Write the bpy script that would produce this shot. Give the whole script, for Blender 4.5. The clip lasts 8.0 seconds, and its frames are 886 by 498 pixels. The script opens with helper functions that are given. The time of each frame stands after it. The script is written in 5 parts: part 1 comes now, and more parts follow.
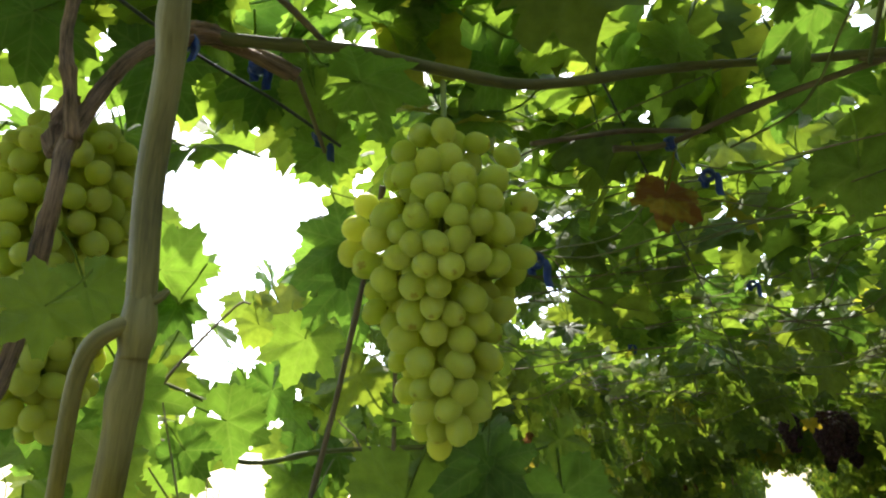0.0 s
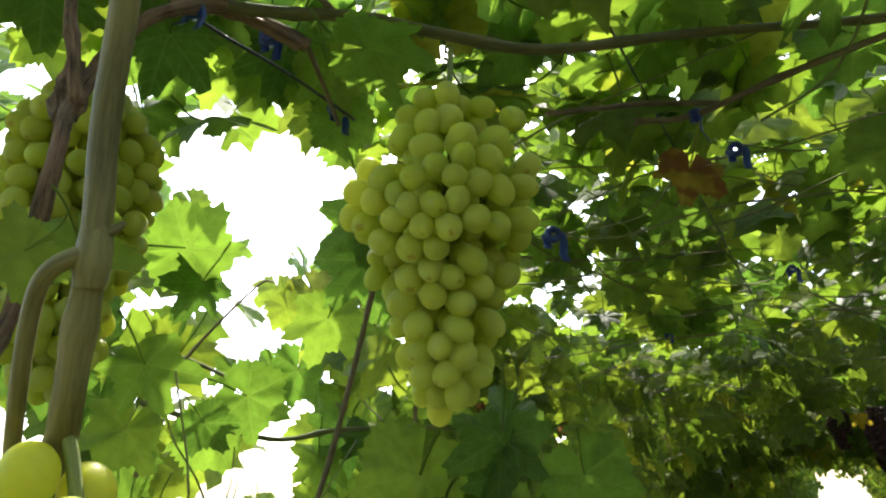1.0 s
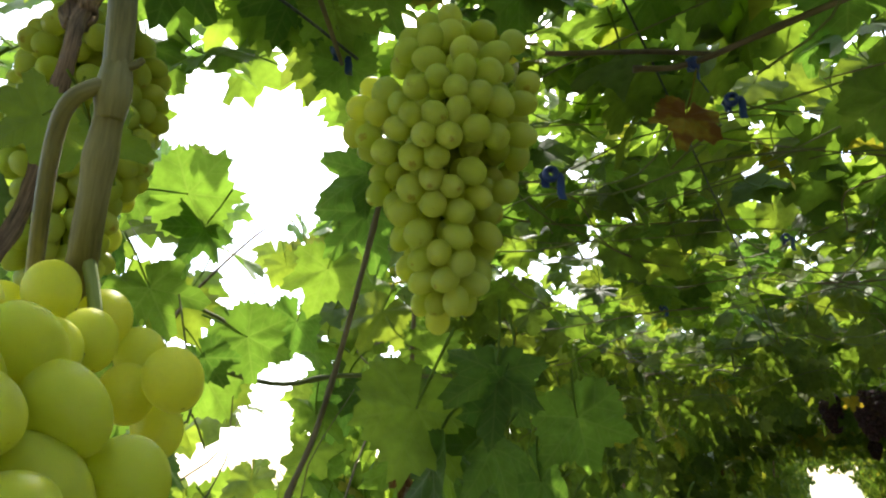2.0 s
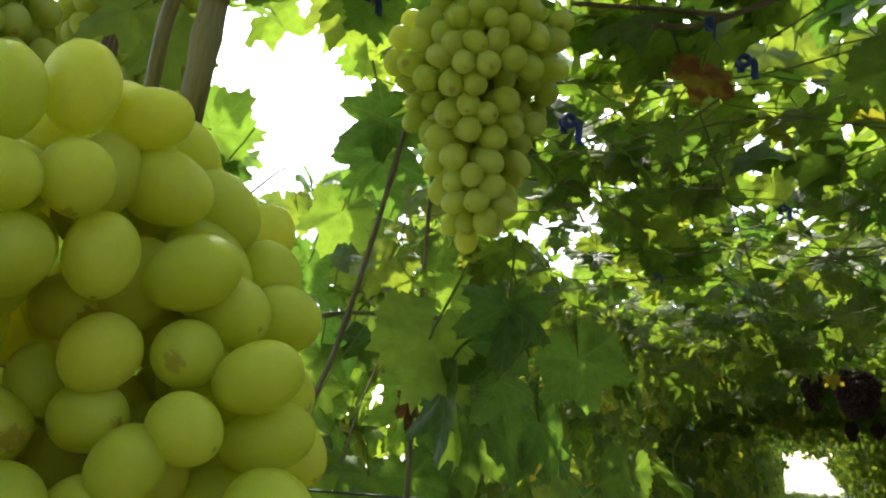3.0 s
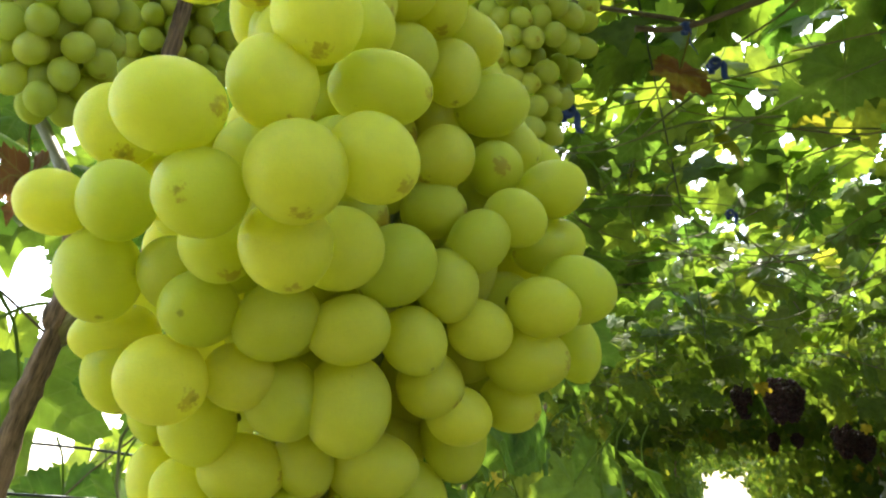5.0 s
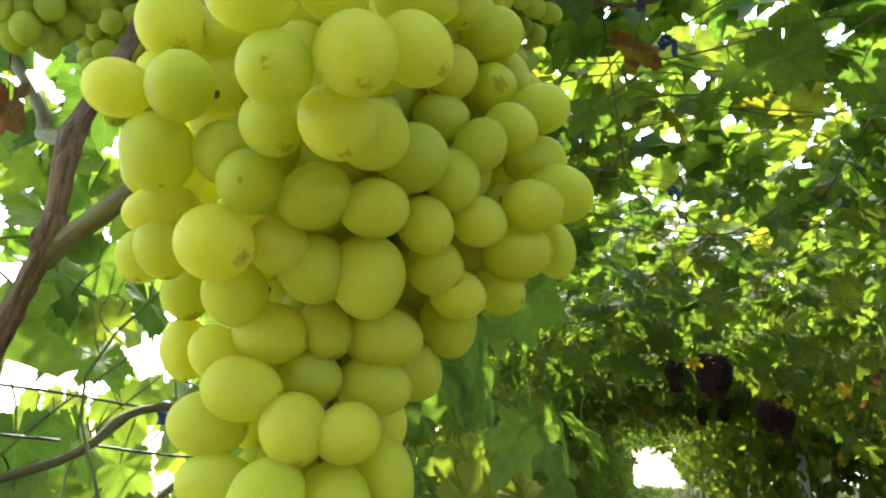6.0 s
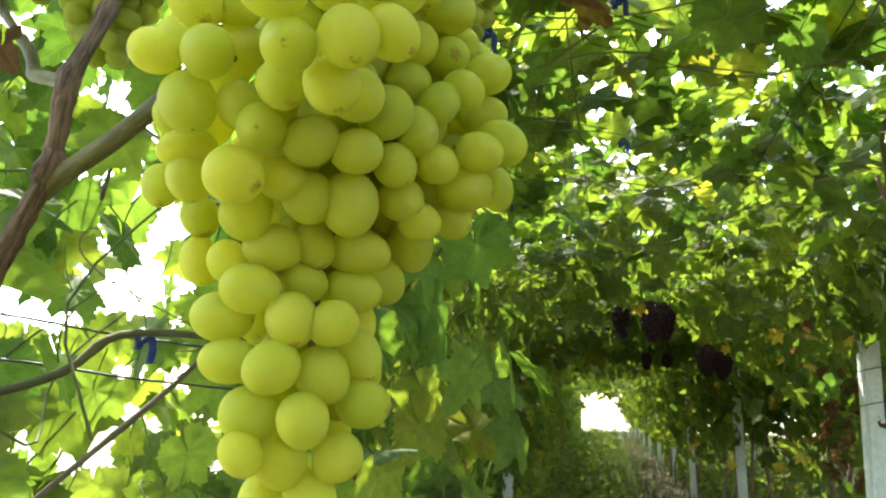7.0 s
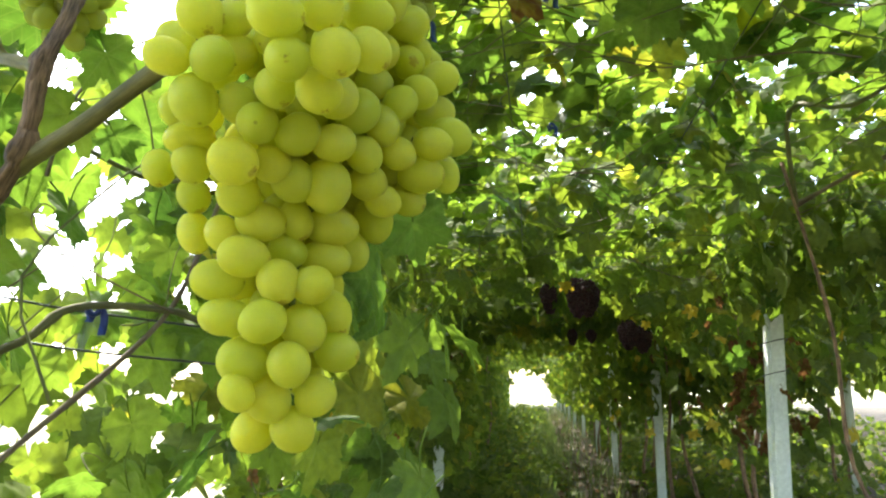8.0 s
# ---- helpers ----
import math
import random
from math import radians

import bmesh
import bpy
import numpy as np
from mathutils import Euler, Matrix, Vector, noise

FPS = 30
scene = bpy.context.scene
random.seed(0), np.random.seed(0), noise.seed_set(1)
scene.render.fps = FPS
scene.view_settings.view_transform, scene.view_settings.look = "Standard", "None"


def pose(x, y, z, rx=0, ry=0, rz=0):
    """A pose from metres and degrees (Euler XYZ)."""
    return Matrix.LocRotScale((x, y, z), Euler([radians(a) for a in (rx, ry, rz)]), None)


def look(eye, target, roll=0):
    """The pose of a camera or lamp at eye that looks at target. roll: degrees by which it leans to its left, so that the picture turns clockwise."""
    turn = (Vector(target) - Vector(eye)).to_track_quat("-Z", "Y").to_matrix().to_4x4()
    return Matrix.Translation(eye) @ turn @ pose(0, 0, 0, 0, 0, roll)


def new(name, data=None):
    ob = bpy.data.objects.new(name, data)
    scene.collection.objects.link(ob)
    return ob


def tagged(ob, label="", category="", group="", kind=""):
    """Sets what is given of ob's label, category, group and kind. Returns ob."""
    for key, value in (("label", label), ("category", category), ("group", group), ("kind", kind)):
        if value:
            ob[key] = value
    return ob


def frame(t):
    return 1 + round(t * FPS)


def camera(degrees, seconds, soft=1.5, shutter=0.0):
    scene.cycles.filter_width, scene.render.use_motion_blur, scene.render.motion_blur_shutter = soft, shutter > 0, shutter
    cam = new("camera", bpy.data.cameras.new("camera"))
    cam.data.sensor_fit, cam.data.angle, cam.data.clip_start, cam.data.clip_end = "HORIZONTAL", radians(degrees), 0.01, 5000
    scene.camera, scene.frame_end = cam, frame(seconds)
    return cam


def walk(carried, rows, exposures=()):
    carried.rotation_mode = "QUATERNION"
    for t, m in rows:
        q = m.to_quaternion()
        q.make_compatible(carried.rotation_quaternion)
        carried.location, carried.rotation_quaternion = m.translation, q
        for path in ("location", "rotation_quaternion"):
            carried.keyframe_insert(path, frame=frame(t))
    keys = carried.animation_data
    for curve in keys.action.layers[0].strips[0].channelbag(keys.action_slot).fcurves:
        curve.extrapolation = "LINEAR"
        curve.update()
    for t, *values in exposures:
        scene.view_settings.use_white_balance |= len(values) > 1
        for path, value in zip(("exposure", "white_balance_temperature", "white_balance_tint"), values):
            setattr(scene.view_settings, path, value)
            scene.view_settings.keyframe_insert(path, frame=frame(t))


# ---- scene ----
# ---------------------------------------------------------------- camera
cam = camera(63.0, 8.0, soft=2.2)
PATH = [
    (0, (0.067, 0.339, 1.499), (-0.71, 2.065, 2.145), -2.1),
    (0.5, (0.078, 0.358, 1.493), (-0.792, 2.036, 2.145), -1.4),
    (1, (0.089, 0.368, 1.478), (-0.799, 2.043, 2.115), -0.9),
    (1.5, (0.087, 0.38, 1.454), (-0.805, 2.058, 2.075), -0.2),
    (1.7, (0.086, 0.378, 1.438), (-0.799, 2.058, 2.065), -0.4),
    (3, (0.069, 0.335, 1.364), (-0.803, 2.05, 1.908), 2.5),
    (3.5, (0.048, 0.317, 1.35), (-0.795, 2.033, 1.938), 2.6),
    (4, (0.027, 0.299, 1.329), (-0.758, 2.028, 1.956), 2.8),
    (4.2, (0.018, 0.295, 1.321), (-0.736, 2.037, 1.95), 1.3),
    (5.3, (-0.025, 0.266, 1.281), (-0.66, 2.054, 1.913), 0.6),
    (5.5, (-0.028, 0.261, 1.275), (-0.627, 2.063, 1.903), 0.8),
    (6, (-0.026, 0.245, 1.256), (-0.558, 2.086, 1.829), 0.5),
    (6.5, (-0.016, 0.221, 1.241), (-0.479, 2.098, 1.753), 1.0),
    (7, (-0.011, 0.183, 1.232), (-0.437, 2.089, 1.666), 0.8),
    (7.5, (-0.015, 0.154, 1.226), (-0.36, 2.088, 1.603), 1.9),
    (8, (-0.012, 0.119, 1.216), (-0.251, 2.068, 1.594), -0.1),
]
walk(cam, [(t, look(eye, target, roll)) for t, eye, target, roll in PATH],
     [(0.0, 2.6), (1.5, 2.57), (3.5, 2.54), (4.2, 2.88), (5.5, 3.22), (8.0, 3.22)])

# ---------------------------------------------------------------- sky and sun
SUN_AZ, SUN_EL = radians(-30), radians(54)     # clockwise from +y, above the horizon
world = bpy.data.worlds.new("sky")
scene.world = world
world.use_nodes = True
wn = world.node_tree
sky = wn.nodes.new("ShaderNodeTexSky")
sky.sky_type, sky.sun_disc = "NISHITA", False
sky.sun_elevation, sky.sun_rotation = SUN_EL, SUN_AZ
sky.air_density, sky.dust_density, sky.ozone_density = 1.0, 2.5, 1.0
wn.links.new(sky.outputs[0], wn.nodes["Background"].inputs[0])
wn.nodes["Background"].inputs[1].default_value = 0.15
sun_data = bpy.data.lights.new("sun", "SUN")
sun_data.energy, sun_data.angle, sun_data.color = 2.1, radians(0.6), (1.0, 0.95, 0.86)
sun_way = Vector((math.sin(SUN_AZ) * math.cos(SUN_EL), math.cos(SUN_AZ) * math.cos(SUN_EL), math.sin(SUN_EL)))
sun = new("sun", sun_data)
sun.matrix_world = look(sun_way * 60, (0, 0, 0))


# ---------------------------------------------------------------- materials
class Nodes:
    """A small helper round one material's node tree."""

    def __init__(self, name):
        self.mat = bpy.data.materials.new(name)
        self.mat.use_nodes = True
        self.tree = self.mat.node_tree
        self.bsdf = self.tree.nodes["Principled BSDF"]
        self.out = self.tree.nodes["Material Output"]

    def add(self, kind, **values):
        node = self.tree.nodes.new("ShaderNode" + kind)
        for key, value in values.items():
            if key in node.inputs:
                node.inputs[key].default_value = value
        return node

    def link(self, a, b):
        self.tree.links.new(a, b)

    def noise(self, scale, detail=3.0, vector=None, rough=0.55):
        n = self.add("TexNoise", Scale=scale, Detail=detail, Roughness=rough)
        if vector is not None:
            self.link(vector, n.inputs["Vector"])
        return n.outputs["Fac"]

    def coords(self, which="Object"):
        return self.add("TexCoord").outputs[which]

    def ramp(self, fac, stops):
        r = self.add("ValToRGB")
        e = r.color_ramp.elements
        while len(e) < len(stops):
            e.new(0.5)
        for el, (at, col) in zip(e, stops):
            el.position, el.color = at, (*col, 1)
        self.link(fac, r.inputs[0])
        return r.outputs[0]

    def math(self, op, a, b=None, c=None):
        m = self.tree.nodes.new("ShaderNodeMath")
        m.operation = op
        for i, v in enumerate((a, b, c)):
            if v is None:
                continue
            if isinstance(v, (int, float)):
                m.inputs[i].default_value = v
            else:
                self.link(v, m.inputs[i])
        return m.outputs[0]

    def mix(self, fac, a, b, blend="MIX"):
        m = self.tree.nodes.new("ShaderNodeMix")
        m.data_type, m.blend_type = "RGBA", blend
        for sock, v in ((m.inputs[0], fac), (m.inputs[6], a), (m.inputs[7], b)):
            if isinstance(v, tuple):
                sock.default_value = (*v, 1)
            elif isinstance(v, (int, float)):
                sock.default_value = v
            else:
                self.link(v, sock)
        return m.outputs[2]

    def bump(self, height, strength, distance):
        b = self.add("Bump", Strength=strength, Distance=distance)
        self.link(height, b.inputs["Height"])
        self.link(b.outputs[0], self.bsdf.inputs["Normal"])
        return b.outputs[0]


def leaf_material(name, per_object, front, back, veins=True, rough=0.5, gloss=0.14):
    """front, back: colour stops for the reflected and the transmitted light."""
    n = Nodes(name)
    if per_object:
        rnd = n.add("ObjectInfo").outputs["Random"]
    else:
        rnd = n.add("NewGeometry").outputs["Random Per Island"]
    col, thru = n.ramp(rnd, front), n.ramp(rnd, back)
    place = n.add("NewGeometry").outputs["Position"]
    mottle = n.noise(55.0, 3.0, place)
    spots = n.ramp(n.noise(130.0, 2.0, place), [(0.66, (0, 0, 0)), (0.74, (1, 1, 1))])
    shade = n.ramp(mottle, [(0.25, (0.72, 0.72, 0.72)), (0.75, (1.15, 1.15, 1.15))])
    col = n.mix(1.0, col, shade, "MULTIPLY")
    thru = n.mix(1.0, thru, shade, "MULTIPLY")
    col = n.mix(n.math("MULTIPLY", spots, 0.35), col, (0.16, 0.11, 0.03))
    if veins:
        uv = n.add("SeparateXYZ")
        n.link(n.coords("UV"), uv.inputs[0])
        x = n.math("SUBTRACT", uv.outputs[0], 0.5)
        y = n.math("SUBTRACT", uv.outputs[1], 0.5)
        r = n.math("SQRT", n.math("ADD", n.math("MULTIPLY", x, x), n.math("MULTIPLY", y, y)))
        th = n.math("ABSOLUTE", n.math("ARCTAN2", x, y))
        best = None
        for a in (0.0, 0.94, 1.92):
            d = n.math("SUBTRACT", th, a)
            off = n.math("MULTIPLY", r, n.math("ABSOLUTE", n.math("SINE", d)))
            # side ribs that leave each main rib at a slant
            along = n.math("SUBTRACT", n.math("MULTIPLY", r, n.math("COSINE", d)), n.math("MULTIPLY", off, 0.9))
            rib = n.math("ABSOLUTE", n.math("SUBTRACT", n.math("FRACT", n.math("MULTIPLY", along, 11.0)), 0.5))
            side = n.math("MULTIPLY", rib, 0.075)
            near = n.math("LESS_THAN", n.math("ABSOLUTE", d), 0.47)
            side = n.math("ADD", side, n.math("SUBTRACT", 1.0, near))
            one = n.math("MINIMUM", off, n.math("ADD", side, 0.0035))
            best = one if best is None else n.math("MINIMUM", best, one)
        vein = n.ramp(best, [(0.003, (1, 1, 1)), (0.012, (0, 0, 0))])
        col = n.mix(n.math("MULTIPLY", vein, 0.30), col, (0.20, 0.26, 0.07))
        thru = n.mix(n.math("MULTIPLY", vein, 0.28), thru, (0.20, 0.27, 0.05))
        n.bump(n.math("SUBTRACT", mottle, vein), 0.35, 0.002)
    n.link(col, n.bsdf.inputs["Base Color"])
    n.bsdf.inputs["Roughness"].default_value = rough
    n.bsdf.inputs["Specular IOR Level"].default_value = gloss
    t = n.add("BsdfTranslucent")
    n.link(thru, t.inputs[0])
    m = n.add("MixShader")
    m.inputs[0].default_value = 0.46
    n.link(n.bsdf.outputs[0], m.inputs[1])
    n.link(t.outputs[0], m.inputs[2])
    n.link(m.outputs[0], n.out.inputs[0])
    return n.mat


GREEN_FRONT = [(0.0, (0.054, 0.092, 0.025)), (0.5, (0.086, 0.138, 0.034)), (0.93, (0.130, 0.185, 0.042)), (1.0, (0.20, 0.19, 0.035))]
GREEN_BACK = [(0.0, (0.110, 0.230, 0.022)), (0.5, (0.185, 0.325, 0.028)), (0.93, (0.280, 0.405, 0.032)), (1.0, (0.42, 0.44, 0.03))]
LEAF_NEAR = leaf_material("vine_leaf_near", True, GREEN_FRONT, GREEN_BACK)
OLIVE_FRONT = [(0.0, (0.070, 0.092, 0.034)), (0.5, (0.106, 0.136, 0.046)), (0.93, (0.155, 0.182, 0.056)), (1.0, (0.25, 0.20, 0.045))]
OLIVE_BACK = [(0.0, (0.140, 0.245, 0.018)), (0.5, (0.195, 0.295, 0.022)), (0.93, (0.290, 0.380, 0.028)), (1.0, (0.46, 0.44, 0.03))]
LEAF_FAR = leaf_material("vine_leaf_mass", False, OLIVE_FRONT, OLIVE_BACK, veins=False, rough=0.72, gloss=0.07)
LEAF_YELLOW = leaf_material("vine_leaf_yellowed", True, [(0, (0.42, 0.30, 0.03)), (1, (0.55, 0.42, 0.05))],
                            [(0, (0.6, 0.42, 0.03)), (1, (0.7, 0.55, 0.06))])
LEAF_DRY = leaf_material("vine_leaf_dry", True, [(0, (0.09, 0.04, 0.02)), (1, (0.27, 0.14, 0.05))],
                         [(0, (0.09, 0.035, 0.014)), (1, (0.15, 0.06, 0.022))], rough=0.75)
LEAF_LITTER = leaf_material("leaf_litter", False, [(0, (0.035, 0.022, 0.010)), (0.6, (0.065, 0.045, 0.021)), (1, (0.13, 0.09, 0.04))],
                            [(0, (0.1, 0.05, 0.02)), (1, (0.2, 0.12, 0.05))], veins=False, rough=0.8)
GRASS = leaf_material("grass_blades", False, [(0, (0.085, 0.12, 0.05)), (0.6, (0.12, 0.16, 0.07)), (1, (0.20, 0.21, 0.10))],
                      [(0, (0.10, 0.18, 0.03)), (1, (0.2, 0.25, 0.05))], veins=False, rough=0.5)


def turned_material():
    """A leaf that goes from yellow to rust red in patches."""
    mat = leaf_material("vine_leaf_rusty", True, [(0, (0.30, 0.20, 0.03)), (1, (0.34, 0.22, 0.03))], [(0, (0.24, 0.16, 0.02)), (1, (0.25, 0.17, 0.02))])
    tree = mat.node_tree
    geo, tex, ramp = (tree.nodes.new("ShaderNode" + k) for k in ("NewGeometry", "TexNoise", "ValToRGB"))
    tex.inputs["Scale"].default_value = 42.0
    tree.links.new(geo.outputs["Position"], tex.inputs["Vector"])
    tree.links.new(tex.outputs["Fac"], ramp.inputs[0])
    ramp.color_ramp.elements[0].position, ramp.color_ramp.elements[1].position = 0.42, 0.56
    for node in [q for q in tree.nodes if q.bl_idname in ("ShaderNodeBsdfPrincipled", "ShaderNodeBsdfTranslucent")]:
        sock = node.inputs[0]
        mix = tree.nodes.new("ShaderNodeMix")
        mix.data_type = "RGBA"
        tree.links.new(ramp.outputs[0], mix.inputs[0])
        tree.links.new(sock.links[0].from_socket, mix.inputs[6])
        mix.inputs[7].default_value = (0.17, 0.070, 0.022, 1)
        tree.links.new(mix.outputs[2], sock)
    return mat


LEAF_RUSTY = turned_material()


def berry_material(name, skin_a, skin_b, sub, scar=True, rough=0.34):
    n = Nodes(name)
    rnd = n.add("ObjectInfo").outputs["Random"]
    co = n.coords("Object")
    col = n.ramp(rnd, [(0.0, skin_a), (1.0, skin_b)])
    fine = n.noise(5.0, 4.0, co)
    col = n.mix(n.math("MULTIPLY", fine, 0.35), col, tuple(v * 0.72 for v in skin_a))
    bloom = n.ramp(n.noise(2.2, 3.0, co), [(0.45, (0, 0, 0)), (0.75, (1, 1, 1))])
    col = n.mix(n.math("MULTIPLY", bloom, 0.08), col, tuple(min(1, v * 0.5 + 0.32) for v in skin_b))
    if scar:
        sep = n.add("SeparateXYZ")
        n.link(co, sep.inputs[0])
        shift = n.add("VectorMath")
        n.link(co, shift.inputs[0])
        n.link(rnd, shift.inputs[1])
        wob = n.math("MULTIPLY", n.math("SUBTRACT", n.noise(3.4, 4.0, shift.outputs[0], 0.7), 0.5), 0.34)
        top = n.math("ADD", sep.outputs[2], wob)
        edge = n.math("SUBTRACT", 1.025, n.math("MULTIPLY", n.math("FRACT", n.math("MULTIPLY", rnd, 7.3)), 0.10))
        inside = n.ramp(n.math("SUBTRACT", top, edge), [(0.0, (0, 0, 0)), (0.03, (1, 1, 1))])
        col = n.mix(n.math("MULTIPLY", n.math("MULTIPLY", inside, n.math("GREATER_THAN", n.math("FRACT", n.math("MULTIPLY", rnd, 5.1)), 0.4)), 0.7), col, (0.32, 0.16, 0.03))
        dot = n.ramp(n.math("ADD", sep.outputs[2], n.math("MULTIPLY", wob, 0.05)), [(0.993, (0, 0, 0)), (0.997, (1, 1, 1))])
        col = n.mix(n.math("MULTIPLY", n.math("MULTIPLY", dot, n.math("GREATER_THAN", n.math("FRACT", n.math("MULTIPLY", rnd, 13.7)), 0.55)), 0.7), col, (0.10, 0.055, 0.02))
        specks = n.ramp(n.noise(16.0, 1.0, co), [(0.74, (0, 0, 0)), (0.78, (1, 1, 1))])
        col = n.mix(n.math("MULTIPLY", specks, 0.3), col, (0.25, 0.16, 0.04))
    n.link(col, n.bsdf.inputs["Base Color"])
    n.link(n.math("ADD", rough - 0.06, n.math("MULTIPLY", bloom, 0.16)), n.bsdf.inputs["Roughness"])
    n.bsdf.inputs["Subsurface Weight"].default_value = sub
    n.bsdf.inputs["Subsurface Radius"].default_value = (1.0, 0.95, 0.42)
    n.bsdf.inputs["Subsurface Scale"].default_value = 0.02
    n.bsdf.inputs["Specular IOR Level"].default_value = 0.26
    n.bump(n.noise(14.0, 2.0, co), 0.06, 0.02)
    if sub:
        glow = n.add("BsdfTranslucent")
        n.link(n.mix(0.5, col, (0.85, 0.85, 0.22)), glow.inputs[0])
        both = n.add("MixShader")
        both.inputs[0].default_value = 0.48
        n.link(n.bsdf.outputs[0], both.inputs[1])
        n.link(glow.outputs[0], both.inputs[2])
        n.link(both.outputs[0], n.out.inputs[0])
    return n.mat


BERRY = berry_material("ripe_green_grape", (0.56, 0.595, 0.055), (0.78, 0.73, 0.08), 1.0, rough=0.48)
# Same grape with shade put into its colour: darker and cooler, for the rear bunches.
BERRY_SHADED = berry_material("shaded_green_grape", (0.50, 0.57, 0.10), (0.62, 0.64, 0.13), 0.9, rough=0.48)
BERRY_DARK = berry_material("dark_purple_grape", (0.035, 0.012, 0.025), (0.06, 0.018, 0.03), 0.0, scar=False, rough=0.6)


def bark_material(name, dark, light, stripe, bump):
    n = Nodes(name)
    place = n.add("NewGeometry").outputs["Position"]
    stem = n.add("Attribute")
    stem.attribute_name = "stem"
    sq = n.add("Mapping")
    sq.inputs["Scale"].default_value = (1, 1, 0.09)
    n.link(stem.outputs["Vector"], sq.inputs[0])
    f = n.math("ADD", n.math("MULTIPLY", n.noise(stripe, 6.0, sq.outputs[0], 0.65), 0.6), n.math("MULTIPLY", n.noise(stripe * 5.0, 3.0, sq.outputs[0], 0.7), 0.4))
    g = n.noise(25.0, 3.0, place)
    col = n.ramp(n.math("ADD", n.math("MULTIPLY", f, 0.75), n.math("MULTIPLY", g, 0.25)), [(0.41, dark), (0.60, light)])
    n.link(col, n.bsdf.inputs["Base Color"])
    n.bsdf.inputs["Roughness"].default_value = 0.8
    n.bump(f, bump, 0.004)
    return n.mat


BARK = bark_material("shaggy_vine_bark", (0.042, 0.022, 0.013), (0.38, 0.225, 0.14), 190.0, 1.0)
CANE = bark_material("green_cane_skin", (0.10, 0.085, 0.028), (0.23, 0.19, 0.068), 120.0, 0.2)
CANE.node_tree.nodes["Principled BSDF"].inputs["Roughness"].default_value = 0.55
CANE.node_tree.nodes["Principled BSDF"].inputs["Specular IOR Level"].default_value = 0.3
ARM = bark_material("olive_arm_skin", (0.058, 0.058, 0.018), (0.14, 0.125, 0.042), 110.0, 0.25)
SHOOT = bark_material("young_shoot_skin", (0.07, 0.09, 0.025), (0.17, 0.16, 0.06), 90.0, 0.1)
STICK = bark_material("brown_cane_skin", (0.075, 0.052, 0.030), (0.20, 0.145, 0.085), 130.0, 0.4)
STALK = bark_material("bunch_stalk_skin", (0.13, 0.17, 0.04), (0.24, 0.26, 0.07), 80.0, 0.1)


def plain_material(name, a, b, scale, rough, bump=0.15, metal=0.0, distance=0.003):
    n = Nodes(name)
    place = n.add("NewGeometry").outputs["Position"]
    f = n.math("ADD", n.math("MULTIPLY", n.noise(scale, 5.0, place), 0.6), n.math("MULTIPLY", n.noise(scale * 0.13, 3.0, place), 0.4))
    n.link(n.ramp(f, [(0.35, a), (0.65, b)]), n.bsdf.inputs["Base Color"])
    n.bsdf.inputs["Roughness"].default_value = rough
    n.bsdf.inputs["Metallic"].default_value = metal
    n.bump(f, bump, distance)
    return n.mat


POST = plain_material("whitewashed_concrete", (0.58, 0.60, 0.58), (0.80, 0.82, 0.80), 60.0, 0.85, 0.3)
WIRE = plain_material("weathered_wire", (0.03, 0.03, 0.035), (0.09, 0.09, 0.09), 200.0, 0.5, 0.05, 0.6)
BLUE = plain_material("blue_tie_tape", (0.006, 0.018, 0.12), (0.014, 0.04, 0.24), 90.0, 0.4, 0.1)


def ground_material():
    n = Nodes("vineyard_ground")
    place = n.add("NewGeometry").outputs["Position"]
    sep = n.add("SeparateXYZ")
    n.link(place, sep.inputs[0])
    wob = n.math("MULTIPLY", n.math("SUBTRACT", n.noise(1.3, 4.0, place), 0.5), 0.9)
    x = n.math("ADD", sep.outputs[0], wob)
    fine = n.noise(22.0, 6.0, place)
    soil = n.ramp(fine, [(0.3, (0.028, 0.021, 0.009)), (0.7, (0.070, 0.052, 0.024))])
    turf = n.ramp(n.noise(9.0, 5.0, place), [(0.3, (0.05, 0.075, 0.02)), (0.7, (0.12, 0.14, 0.05))])
    field = n.ramp(n.noise(0.7, 5.0, place), [(0.3, (0.16, 0.16, 0.075)), (0.7, (0.27, 0.25, 0.14))])
    strip = n.math("MULTIPLY", n.math("GREATER_THAN", x, -1.2), n.math("LESS_THAN", x, 0.45))
    col = n.mix(strip, soil, turf)
    away = n.math("MAXIMUM", n.math("LESS_THAN", x, -2.2), n.math("GREATER_THAN", sep.outputs[1], 36.0))
    col = n.mix(away, col, field)
    n.link(col, n.bsdf.inputs["Base Color"])
    n.bsdf.inputs["Roughness"].default_value = 0.95
    n.bump(fine, 0.6, 0.03)
    return n.mat


GROUND = ground_material()


# ---------------------------------------------------------------- builders
def mesh_from(name, verts, faces, material, smooth=True, uvs=None):
    me = bpy.data.meshes.new(name)
    me.from_pydata(verts, [], faces)
    if uvs is not None:
        layer = me.uv_layers.new(name="UVMap")
        index = np.empty(len(me.loops), dtype=np.int32)
        me.loops.foreach_get("vertex_index", index)
        layer.data.foreach_set("uv", np.asarray(uvs, dtype=np.float32)[index].ravel())
    me.materials.append(material)
    if smooth:
        me.polygons.foreach_set("use_smooth", np.ones(len(me.polygons), dtype=bool))
    me.update()
    return me


def thing(name, place, label, category, group="", kind=""):
    ob = new(name)
    ob.empty_display_size = 0.05
    ob.location = place
    return tagged(ob, label, category, group, kind)


